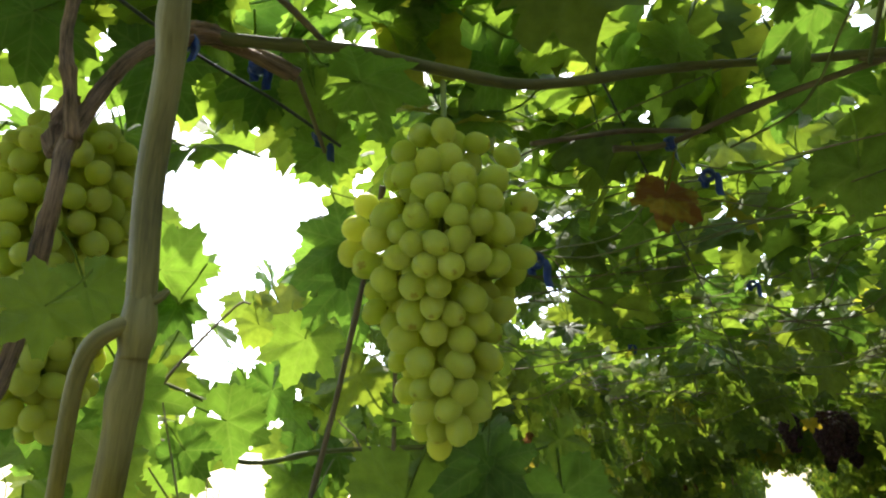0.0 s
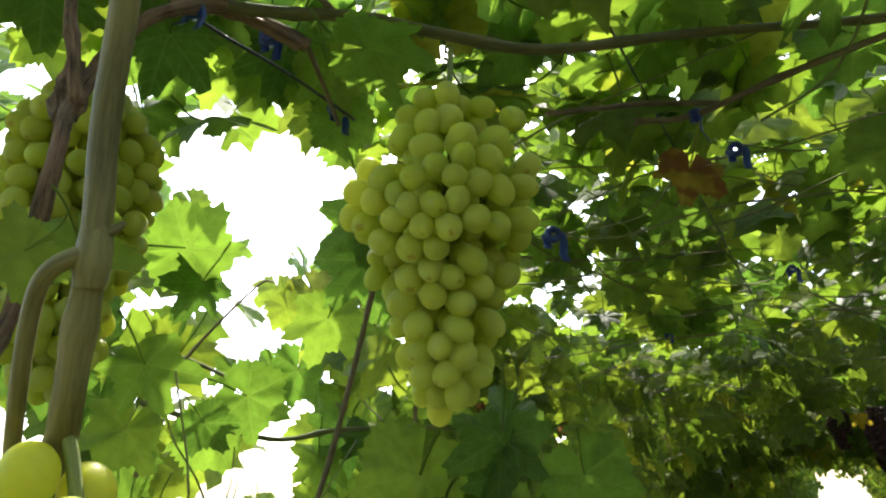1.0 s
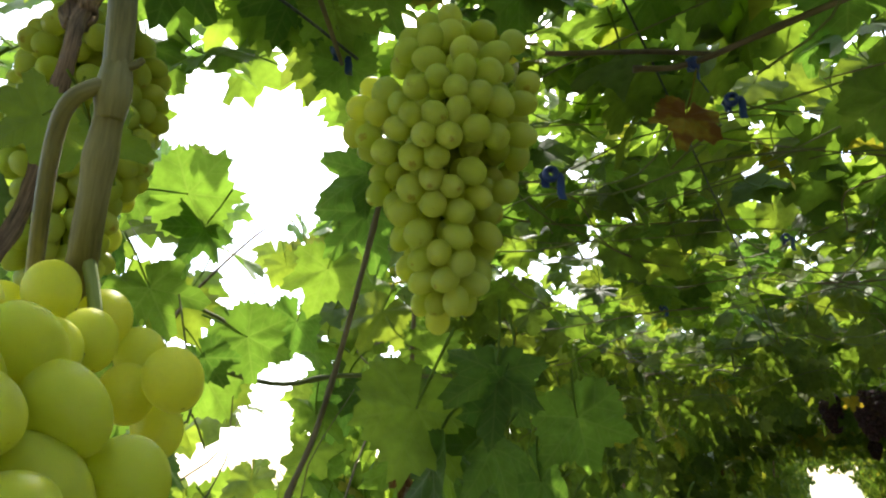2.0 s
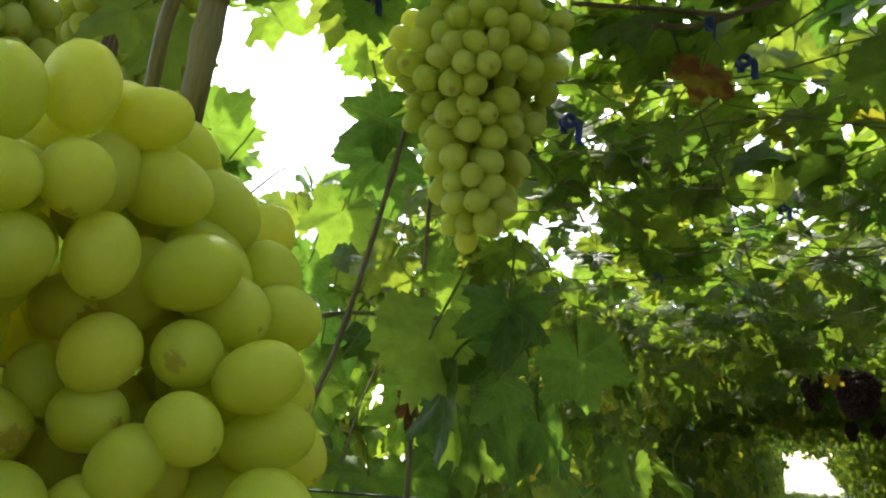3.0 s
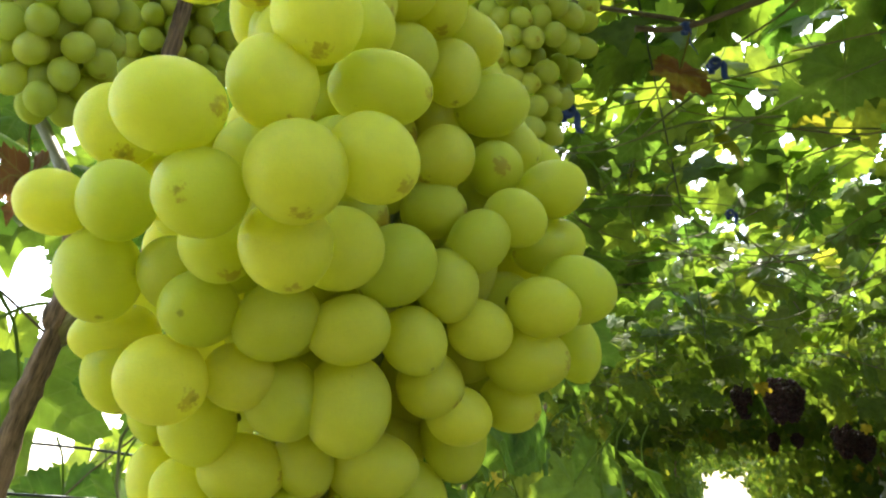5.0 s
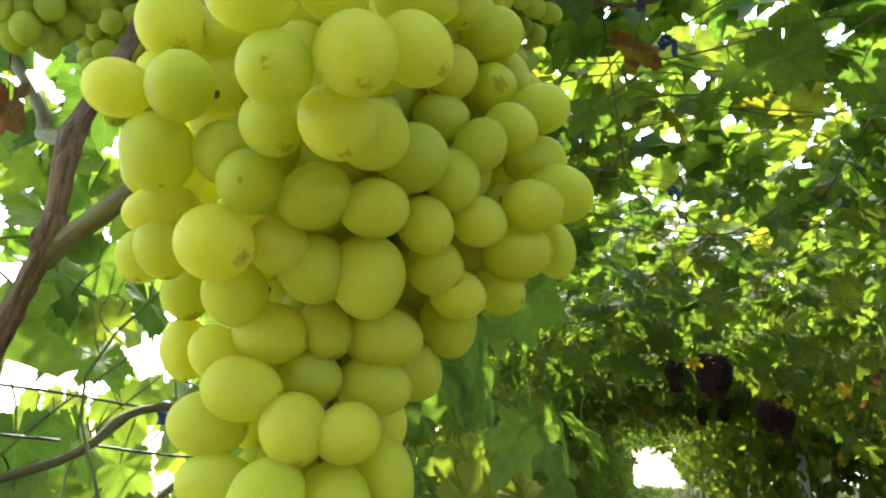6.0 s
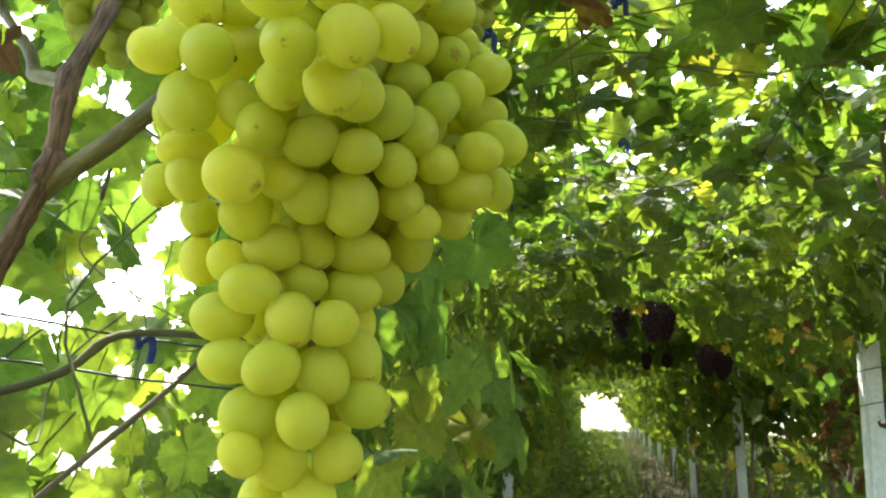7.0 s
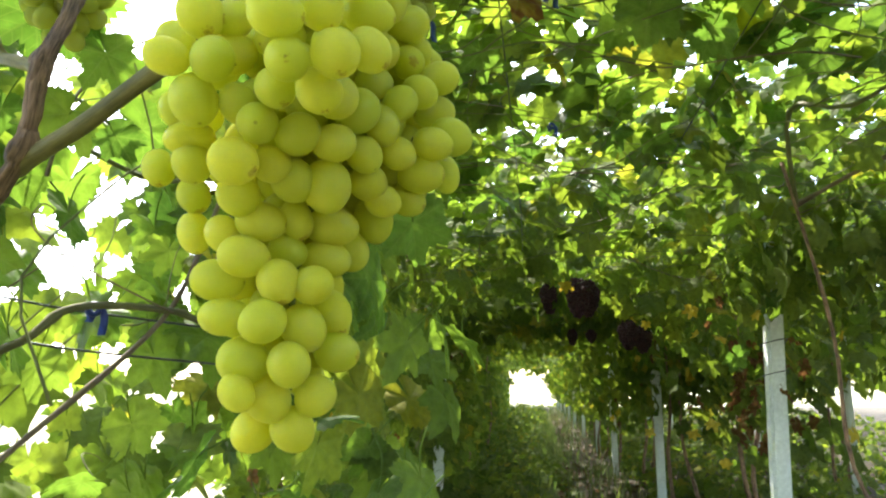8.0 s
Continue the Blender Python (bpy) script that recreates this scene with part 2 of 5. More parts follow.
def under(parent, ob, m=None):
    """Hangs ob, whose mesh or matrix is given in the world, under a thing that is moved but not turned."""
    ob.parent = parent
    up, shift = parent, Vector((0, 0, 0))
    while up is not None:
        shift += up.location
        up = up.parent
    ob.matrix_parent_inverse = Matrix.Translation(-shift)
    if m is not None:
        ob.matrix_basis = m
    return ob


def part(name, me, parent, label="", m=None):
    return tagged(under(parent, new(name, me), m), label)


def beneath(name, me, owner, owner_world, m, label=""):
    """A sub-part: placed in the world, hung under a part whose own matrix is given."""
    ob = new(name, me)
    ob.parent = owner
    ob.matrix_parent_inverse = owner_world.inverted()
    ob.matrix_basis = m
    return tagged(ob, label)


def glide(points, steps=6):
    """Points on a smooth curve through the given ones (Catmull-Rom)."""
    p = [Vector(v) for v in points]
    p = [p[0] * 2 - p[1]] + p + [p[-1] * 2 - p[-2]]
    out = []
    for i in range(1, len(p) - 2):
        a, b, c, d = p[i - 1:i + 3]
        for k in range(steps):
            t = k / steps
            out.append(0.5 * (2 * b + (c - a) * t + (2 * a - 5 * b + 4 * c - d) * t * t + (3 * b - a - 3 * c + d) * t ** 3))
    return out + [p[-2]]


def tube_data(points, radius, sides=8, rough=0.0, knots=0, steps=6, swell=0.35):
    """A tube along a smooth curve; radius: one for each end, or a list spread along it; knots: swollen joints."""
    path = glide(points, steps)
    n = len(path)
    rad = np.interp(np.linspace(0, 1, n), np.linspace(0, 1, len(radius)), radius)
    verts, faces = [], []
    u = None
    for i, p in enumerate(path):
        way = (path[min(i + 1, n - 1)] - path[max(i - 1, 0)]).normalized()
        if u is None:
            u = way.orthogonal().normalized()
        u = (u - way * u.dot(way)).normalized()
        v = way.cross(u)
        r = rad[i]
        if knots:
            ph = (i / (n - 1)) * knots
            d = abs(ph - round(ph))
            r *= 1 + swell * math.exp(-(d / 0.075) ** 2)
        for k in range(sides):
            a = 2 * math.pi * k / sides
            q = r * (1 + (rough * (noise.noise(p * 90 + Vector((k * 3.1, 0, 0)))) if rough else 0))
            verts.append(p + (u * math.cos(a) + v * math.sin(a)) * q)
    for i in range(n - 1):
        for k in range(sides):
            k2 = (k + 1) % sides
            faces.append((i * sides + k, i * sides + k2, (i + 1) * sides + k2, (i + 1) * sides + k))
    faces.append(tuple(range(sides - 1, -1, -1)))
    faces.append(tuple((n - 1) * sides + k for k in range(sides)))
    return verts, faces


def tube(name, points, radius, material, **how):
    """A tube with its own measure round and along the stem, for the grain of its bark."""
    v, f = tube_data(points, radius, **how)
    me = mesh_from(name, v, f, material)
    sides = how.get("sides", 8)
    ring = np.array([tuple(p) for p in v]).reshape(-1, sides, 3)
    middle = ring.mean(axis=1)
    run = np.concatenate([[0.0], np.cumsum(np.linalg.norm(np.diff(middle, axis=0), axis=1))])
    r = np.linalg.norm(ring - middle[:, None], axis=2).mean()
    angle = 2 * np.pi * np.arange(sides) / sides
    stem = np.zeros((len(ring), sides, 3), dtype=np.float32)
    stem[:, :, 0], stem[:, :, 1], stem[:, :, 2] = r * np.cos(angle), r * np.sin(angle), run[:, None]
    me.attributes.new("stem", "FLOAT_VECTOR", "POINT").data.foreach_set("vector", stem.ravel())
    return me


def joined(name, pieces, material, smooth=True):
    verts, faces = [], []
    for v, f in pieces:
        at = len(verts)
        verts += list(v)
        faces += [tuple(i + at for i in face) for face in f]
    return mesh_from(name, verts, faces, material, smooth)


# ---------------------------------------------------------------- leaves
def leaf_shape(points, rings, rng, teeth=0.075, curl=0.3):
    """A five-lobed vine leaf: the stalk joins at the origin, the tip is at +y, the upper face looks along +z; about 1.7 across."""
    lobes = [(0.0, 1.0, 0.53), (0.94, 0.93, 0.50), (-0.94, 0.93, 0.50), (1.92, 0.76, 0.55), (-1.92, 0.76, 0.55)]
    lobes = [(a + rng.uniform(-0.06, 0.06), l * rng.uniform(0.9, 1.08), w) for a, l, w in lobes]
    sink = rng.uniform(0.54, 0.76)
    ph1, ph2 = rng.uniform(0, 6.28), rng.uniform(0, 6.28)
    fold = rng.uniform(0.05, 0.3)
    angles = np.linspace(-math.pi + 0.16, math.pi - 0.16, points)
    angles[1:-1] += np.array([rng.uniform(-0.025, 0.025) for _ in range(points - 2)])
    tooth = [rng.uniform(0.15, 1.1) for _ in range(points)]
    verts, uvs = [(0.0, 0.0, 0.0)], [(0.5, 0.5)]
    for ring in range(1, rings + 1):
        f = ring / rings
        for i, a in enumerate(angles):
            r = max(l * math.exp(-((a - c) / w) ** 2) for c, l, w in lobes)
            r = max(r, sink * (1.0 - 0.35 * max(0, abs(a) - 2.3)))
            if points > 20 and ring == rings:
                r *= 1 + (teeth if i % 2 else -teeth) * tooth[i]
            r *= f
            x, y = r * math.sin(a), r * math.cos(a)
            z = -curl * (x * x + 0.7 * y * y) + fold * abs(x) * 0.8 - fold * 0.2
            z += 0.09 * r * math.sin(3 * a + ph1) + 0.05 * r * math.sin(7 * a + ph2)
            z += 0.016 * math.cos(a * 6.5) * f * (1 - 0.3 * f)
            verts.append((x, y, z + fold * 0.2))
            uvs.append((0.5 + 0.5 * x, 0.5 + 0.5 * y))
    faces = []
    for i in range(points - 1):
        faces.append((0, 1 + i + 1, 1 + i))
        for ring in range(rings - 1):
            a = 1 + ring * points + i
            faces.append((a, a + 1, a + points + 1, a + points))
    return np.array(verts), faces, np.array(uvs)


leaf_rng = random.Random(5)
FINE = [leaf_shape(58, 3, leaf_rng, teeth=0.085, curl=leaf_rng.uniform(0.05, 0.5)) for _ in range(7)]
MID = [leaf_shape(34, 2, leaf_rng, teeth=0.13, curl=leaf_rng.uniform(0.1, 0.5)) for _ in range(6)]
COARSE = [leaf_shape(13, 1, leaf_rng, curl=leaf_rng.uniform(0.1, 0.5)) for _ in range(6)]


def stalked(shape, sides=5, steps=3):
    """A leaf with its stalk, which bends away from the blade."""
    v, f, uv = shape
    sv, sf = tube_data([(0, 0, 0), (0, -0.25, 0.08), (0, -0.6, 0.28), (0.05, -0.85, 0.62)], [0.016, 0.022], sides=sides, steps=steps)
    at = len(v)
    v = np.vstack([v, np.array([tuple(q) for q in sv])])
    uv = np.vstack([uv, np.full((len(sv), 2), 0.5)])
    return v, f + [tuple(i + at for i in face) for face in sf], uv


MID = [stalked(s, 3, 2) for s in MID]
FINE_STALKED = [stalked(s) for s in FINE]
LEAF_MESHES = [mesh_from("vine_leaf", v, f, LEAF_NEAR, uvs=uv) for v, f, uv in FINE_STALKED]
YELLOW_MESHES = [mesh_from("vine_leaf_yellow", v, f, LEAF_YELLOW, uvs=uv) for v, f, uv in FINE_STALKED[:3]]
RUSTY_MESH = mesh_from("vine_leaf_rusty", FINE_STALKED[4][0], FINE_STALKED[4][1], LEAF_RUSTY, uvs=FINE_STALKED[4][2])
DRY_MESHES = []
for v, f, uv in FINE_STALKED[:3]:
    w = v.copy()
    w[:, 2] += 0.55 * np.abs(v[:, 0]) ** 1.3 + 0.12 * np.sin(v[:, 1] * 9)
    w[:, 0] *= 0.55
    DRY_MESHES.append(mesh_from("vine_leaf_dry", w, f, LEAF_DRY, uvs=uv))


def leaf_pose(place, normal, tip, size):
    z = Vector(normal).normalized()
    y = Vector(tip)
    y = (y - z * y.dot(z)).normalized()
    x = y.cross(z)
    m = Matrix((x, y, z)).transposed().to_4x4()
    return Matrix.Translation(place) @ m @ Matrix.Diagonal((size, size, size, 1))


def flat_leaf(rng):
    """Normal and tip of a leaf in the roof: face up, tip aslant."""
    if rng.random() < 0.3:
        return hung_leaf(rng, (0.2, -0.75, 0.5))
    n = Vector((rng.gauss(-0.15, 0.6), rng.gauss(-0.1, 0.6), 1.0))
    a = rng.uniform(0, 6.283)
    return n, Vector((math.cos(a), math.sin(a), -0.35))


def hung_leaf(rng, side=(0.8, -0.5, 0.35)):
    """Normal and tip of a leaf in a side wall: it hangs, face outward."""
    n = Vector((side[0] + rng.gauss(0, 0.55), side[1] + rng.gauss(0, 0.55), side[2] + rng.gauss(0, 0.4)))
    return n, Vector((rng.gauss(0, 0.45), rng.gauss(0, 0.45), -1.0))


def leaf_mass(name, leaves, shapes, material, label, category="vine leaves"):
    """Many leaves in one mesh."""
    verts, faces, uvs, at = [], [], [], 0
    for i, m in enumerate(leaves):
        v, f, uv = shapes[i % len(shapes)]
        a = np.array(m)
        verts.append(v @ a[:3, :3].T + a[:3, 3])
        uvs.append(uv)
        faces += [tuple(k + at for k in face) for face in f]
        at += len(v)
    me = mesh_from(name, np.vstack(verts).tolist(), faces, material, uvs=np.vstack(uvs))
    return tagged(new(name, me), label, category, "", "stuff")


# Gaps in the leaf wall and the roof, cut along the camera's sight lines so the sky shows: bearing, height and half
# width in degrees from the camera's place.
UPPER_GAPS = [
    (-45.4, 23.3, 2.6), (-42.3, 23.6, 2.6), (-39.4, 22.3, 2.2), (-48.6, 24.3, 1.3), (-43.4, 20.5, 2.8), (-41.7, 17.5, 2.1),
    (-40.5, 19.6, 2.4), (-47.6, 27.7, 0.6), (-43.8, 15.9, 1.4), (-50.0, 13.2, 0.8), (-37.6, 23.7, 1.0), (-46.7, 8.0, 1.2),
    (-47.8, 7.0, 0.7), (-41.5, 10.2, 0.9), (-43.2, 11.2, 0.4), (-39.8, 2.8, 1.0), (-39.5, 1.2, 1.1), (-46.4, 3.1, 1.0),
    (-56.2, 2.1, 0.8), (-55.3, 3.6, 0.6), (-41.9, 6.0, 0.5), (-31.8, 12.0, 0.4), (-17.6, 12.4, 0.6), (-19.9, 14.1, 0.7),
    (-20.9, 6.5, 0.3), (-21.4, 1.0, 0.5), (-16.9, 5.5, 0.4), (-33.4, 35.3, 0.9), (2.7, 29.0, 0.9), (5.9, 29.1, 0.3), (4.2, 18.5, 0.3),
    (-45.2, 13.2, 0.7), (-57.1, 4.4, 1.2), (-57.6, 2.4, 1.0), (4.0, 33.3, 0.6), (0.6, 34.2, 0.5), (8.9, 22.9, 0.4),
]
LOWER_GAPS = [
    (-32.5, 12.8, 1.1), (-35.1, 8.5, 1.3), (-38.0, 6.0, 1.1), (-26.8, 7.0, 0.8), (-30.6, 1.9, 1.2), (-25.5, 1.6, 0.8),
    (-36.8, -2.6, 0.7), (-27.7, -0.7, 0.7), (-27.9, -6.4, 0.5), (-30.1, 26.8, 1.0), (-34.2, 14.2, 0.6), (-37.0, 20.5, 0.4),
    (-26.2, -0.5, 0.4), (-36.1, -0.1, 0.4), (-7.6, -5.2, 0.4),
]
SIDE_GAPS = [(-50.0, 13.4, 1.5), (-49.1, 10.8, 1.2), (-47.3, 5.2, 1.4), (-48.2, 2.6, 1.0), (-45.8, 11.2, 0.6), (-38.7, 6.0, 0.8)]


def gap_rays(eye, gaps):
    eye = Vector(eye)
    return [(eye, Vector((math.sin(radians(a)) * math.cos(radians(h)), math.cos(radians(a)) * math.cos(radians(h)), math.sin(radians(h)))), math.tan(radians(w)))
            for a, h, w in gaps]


# Each eye is a place on the camera's path; leaves in its cones are left out.
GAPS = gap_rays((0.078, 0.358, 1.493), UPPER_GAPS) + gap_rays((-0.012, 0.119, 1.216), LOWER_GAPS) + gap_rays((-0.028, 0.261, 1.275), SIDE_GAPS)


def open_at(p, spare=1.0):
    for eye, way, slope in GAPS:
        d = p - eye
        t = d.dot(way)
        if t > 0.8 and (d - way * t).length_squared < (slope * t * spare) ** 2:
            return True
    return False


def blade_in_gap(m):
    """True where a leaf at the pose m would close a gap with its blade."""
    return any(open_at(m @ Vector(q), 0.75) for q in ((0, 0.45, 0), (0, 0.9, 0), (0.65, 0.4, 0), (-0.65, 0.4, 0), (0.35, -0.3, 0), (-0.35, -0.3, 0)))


def scattered(count, seed, box, size, face, thin=None, keep=None):
    """Leaves strewn through a box; thin: (noise scale, share of gaps); keep: a test on the place."""
    rng = random.Random(seed)
    (x0, x1), (y0, y1), (z0, z1) = box
    out = []
    while count > 0:
        count -= 1
        p = Vector((rng.uniform(x0, x1), rng.uniform(y0, y1), rng.uniform(z0, z1)))
        if thin and noise.noise(p * thin[0] + Vector((seed, 0, 0))) > thin[1]:
            continue
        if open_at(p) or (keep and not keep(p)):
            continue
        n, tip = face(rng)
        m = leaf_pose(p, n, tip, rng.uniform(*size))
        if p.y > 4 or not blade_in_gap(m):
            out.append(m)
    return out


def layered(spacing, seed, plane, box, size, face, thin=None, keep=None):
    """Leaves laid side by side in one layer: plane "xy" for a roof, "yz" for a wall."""
    rng = random.Random(seed)
    (x0, x1), (y0, y1), (z0, z1) = box
    (a0, a1), (b0, b1) = ((x0, x1), (y0, y1)) if plane == "xy" else ((y0, y1), (z0, z1))
    out = []
    for i in range(int((a1 - a0) / spacing)):
        for k in range(int((b1 - b0) / spacing)):
            a = a0 + (i + 0.5 * (k % 2) + rng.uniform(-0.35, 0.35)) * spacing
            b = b0 + (k + rng.uniform(-0.35, 0.35)) * spacing
            p = Vector((a, b, rng.uniform(z0, z1))) if plane == "xy" else Vector((rng.uniform(x0, x1), a, b))
            if thin and noise.noise(p * thin[0] + Vector((seed, 0, 0))) > thin[1]:
                continue
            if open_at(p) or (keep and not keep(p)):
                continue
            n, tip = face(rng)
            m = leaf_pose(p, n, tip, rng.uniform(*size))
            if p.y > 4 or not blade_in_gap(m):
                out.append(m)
    return out


def airy(p):
    """The lower part of the near leaf wall is full of small gaps."""
    if p.z < 1.42 and p.y < 3.4:
        return noise.noise(p * 5.5 + Vector((3, 1, 0))) < 0.14
    return True


# ---------------------------------------------------------------- ground
def ground_height(x, y):
    rise = 0.0095 * min(max(y, 0.0), 60.0)
    return rise + 0.03 * noise.noise(Vector((x * 0.8, y * 0.8, 0))) + 0.02 * noise.noise(Vector((x * 3, y * 3, 4)))


def build_ground():
    def line(inner, step, outer):
        a = [i * step for i in range(int(inner / step) + 1)]
        while a[-1] < outer:
            a.append(a[-1] * 1.35)
        return a
    half = line(6, 0.25, 1600)
    xs = [-v for v in half[:0:-1]] + half
    ahead = line(40, 0.4, 1600)
    ys = [-v for v in line(6, 0.6, 1600)[:0:-1]] + ahead
    verts = [(x, y, ground_height(x, y)) for y in ys for x in xs]
    w = len(xs)
    faces = [(j * w + i, j * w + i + 1, (j + 1) * w + i + 1, (j + 1) * w + i) for j in range(len(ys) - 1) for i in range(w - 1)]
    return tagged(new("ground", mesh_from("ground", verts, faces, GROUND)), "grassy vineyard alley with bare brown soil beside the posts", "ground", "", "structure")


build_ground()


def build_grass():
    rng = random.Random(21)
    verts, faces = [], []
    for _ in range(21000):
        y = 2.0 + 30 * rng.random() ** 1.5
        x = rng.uniform(-1.3, 0.42) if rng.random() < 0.68 else rng.uniform(0.42, 3.6)
        if noise.noise(Vector((x * 1.6, y * 1.6, 2))) < -0.25:
            continue
        h = rng.uniform(0.08, 0.30) * (1.3 if rng.random() < 0.1 else 1)
        z = ground_height(x, y) - 0.01
        a, lean = rng.uniform(0, 6.28), rng.uniform(0.2, 0.7) * h
        w = rng.uniform(0.004, 0.010)
        c, s = math.cos(a), math.sin(a)
        at = len(verts)
        verts += [(x - s * w, y + c * w, z), (x + s * w, y - c * w, z),
                  (x + c * lean * 0.4 + s * w * 0.7, y + s * lean * 0.4 - c * w * 0.7, z + h * 0.65),
                  (x + c * lean * 0.4 - s * w * 0.7, y + s * lean * 0.4 + c * w * 0.7, z + h * 0.65), (x + c * lean, y + s * lean, z + h)]
        faces += [(at, at + 1, at + 2, at + 3), (at + 3, at + 2, at + 4)]
    tagged(new("grass", mesh_from("grass", verts, faces, GRASS)), "rough green grass along the shaded alley floor", "grass", "", "stuff")
    rng = random.Random(22)
    litter = []
    for _ in range(4200):
        x, y = 0.25 + 4.2 * rng.random() ** 1.6, 2 + 26 * rng.random() ** 1.3
        n = Vector((rng.gauss(0, 0.3), rng.gauss(0, 0.3), 1))
        a = rng.uniform(0, 6.28)
        litter.append(leaf_pose((x, y, ground_height(x, y) + 0.015), n, (math.cos(a), math.sin(a), 0), rng.uniform(0.03, 0.06)))
    leaf_mass("leaf_litter", litter, COARSE, LEAF_LITTER, "dry brown leaves lying on bare soil", "leaf litter")
    weeds = []
    for cx, cy, n in ((1.9, 5.2, 90), (2.4, 6.5, 80), (1.7, 8.2, 80), (2.6, 4.2, 60), (-0.8, 5.0, 90), (-0.85, 6.8, 90), (-0.9, 9.0, 120), (2.2, 11, 90)):
        for _ in range(n):
            r = rng.gauss(0, 0.25)
            a = rng.uniform(0, 6.28)
            x, y = cx + r * math.cos(a), cy + r * math.sin(a)
            weeds.append(leaf_pose((x, y, ground_height(x, y) + abs(rng.gauss(0.08, 0.12))), *flat_leaf(rng), rng.uniform(0.025, 0.06)))
    for _ in range(13000):
        y = 2.6 + 26 * rng.random() ** 1.4
        x = rng.gauss(-0.38, 0.36) if rng.random() < 0.5 else 1.15 + 8 * rng.random() ** 1.6
        lush = noise.noise(Vector((x * 1.1, y * 0.9, 5)))
        if lush < -0.22 or 0.32 < x < 1.15:
            continue
        weeds.append(leaf_pose((x, y, ground_height(x, y) + rng.uniform(0.02, 0.20 + 0.5 * max(lush, 0))), *flat_leaf(rng), rng.uniform(0.03, 0.07)))
    for _ in range(6500):
        y, x = 3.4 + 26 * rng.random() ** 1.5, 1.2 + 8 * rng.random() ** 1.3
        if noise.noise(Vector((x * 0.9, y * 0.7, 9))) > -0.3:
            weeds.append(leaf_pose((x, y, ground_height(x, y) + rng.uniform(0.02, 0.30)), *flat_leaf(rng), rng.uniform(0.05, 0.11)))
    leaf_mass("weeds", weeds, COARSE, LEAF_FAR, "low green weeds growing between the rows", "weeds")


build_grass()


# ---------------------------------------------------------------- posts and wires
def post_mesh(side, height):
    bm = bmesh.new()
    bmesh.ops.create_cube(bm, size=1.0)
    bmesh.ops.scale(bm, vec=(side, side, height), verts=bm.verts)
    bmesh.ops.translate(bm, vec=(0, 0, height / 2), verts=bm.verts)
    long = [e for e in bm.edges if abs(e.verts[0].co.z - e.verts[1].co.z) > 0.5]
    bmesh.ops.subdivide_edges(bm, edges=long, cuts=7, use_grid_fill=True)
    edges = [e for e in bm.edges if abs(e.verts[0].co.z - e.verts[1].co.z) > 0.05]
    bmesh.ops.bevel(bm, geom=edges, offset=0.011, segments=2, affect="EDGES")
    for v in bm.verts:
        v.co.x += 0.004 * noise.noise(v.co * 5)
        v.co.y += 0.004 * noise.noise(v.co * 5 + Vector((9, 0, 0)))
    me = bpy.data.meshes.new("concrete_post")
    bm.to_mesh(me)
    bm.free()
    me.materials.append(POST)
    return me


def loop_mesh(r):
    pts = [(r * sx, r * sy, dz) for sx, sy, dz in ((1, 1, 0), (-1, 1, 0.004), (-1, -1, 0.012), (1, -1, 0.03), (1.02, 0.9, 0.0))]
    return tube("wire_loop", pts, [0.0022, 0.0022], WIRE, sides=5, steps=4)


def build_posts():
    shaft, loop = post_mesh(0.070, 2.1), loop_mesh(0.039)
    rng = random.Random(3)
    rows = [(0.985, 3.3, 10, 1), (-0.70, 5.6, 1, 0), (-1.18, 8.9, 8, 0), (3.15, 1.6, 8, 1), (-1.02, -2.2, 1, 0)]
    for x, y0, n, looped in rows:
        for k in range(n):
            y = y0 + 3.3 * k
            base = Vector((x + (rng.uniform(-0.03, 0.03) + 0.05 if k else -0.05), y, ground_height(x, y) - 0.12))
            post = thing("concrete_post", base, "whitewashed square concrete trellis post standing in the vine row", "post", "trellis posts")
            lean = pose(*base, rng.uniform(-1.0, 1.0), rng.uniform(-1, 1) if k else 2.2, rng.uniform(-4, 4))
            column = part("shaft", shaft, post, m=lean)
            if looped:
                for h in (1.34, 1.47):
                    beneath("wire_loop", loop, column, lean, lean @ pose(0, 0, h), "dark wire wound round the post")


build_posts()


def wire(name, points, r, label):
    me = tube(name, points, [r, r], WIRE, sides=5, steps=5)
    return tagged(new(name, me), label, "wire", "trellis wires")


def build_wires():
    rng = random.Random(8)
    for x in (-1.0, -0.62, -0.06, 0.42, 0.9, 1.45, 2.0, 2.6, 3.15):
        pts = [(x + rng.uniform(-0.02, 0.02), y, 1.93 + 0.03 * math.sin(y * 1.9 + x) + rng.uniform(-0.01, 0.01)) for y in range(3 if x < -0.5 else -3, 35, 2)]
        wire("trellis_wire", pts, 0.0016, "thin dark wire stretched along the vine row overhead")
    for k in range(20):
        y = 3.6 + 0.5 * k
        pts = [(x, y + rng.uniform(-0.03, 0.03), 1.95 + rng.uniform(-0.015, 0.015)) for x in (-1.1, 0, 1.1, 2.2, 3.3)]
        wire("cross_wire", pts, 0.0013, "thin dark wire stretched across the row overhead")
    wire("guy_wire", [(-0.36, 0.62, 1.885), (-0.384, 0.779, 1.906), (-0.36, 0.87, 1.895), (-0.338, 0.965, 1.878)], 0.002, "taut dark wire beside the cane")
    for z, d in ((1.34, 0.0), (1.285, 0.02)):
        wire("side_wire", [(-1.1, 0.40, z + 0.03), (-0.744 + d, 0.88, z), (-0.62 + d, 1.03, z - 0.02), (-0.42, 1.30, z - 0.04)], 0.0018, "dark wire stretched low along the leaf wall")


build_wires()


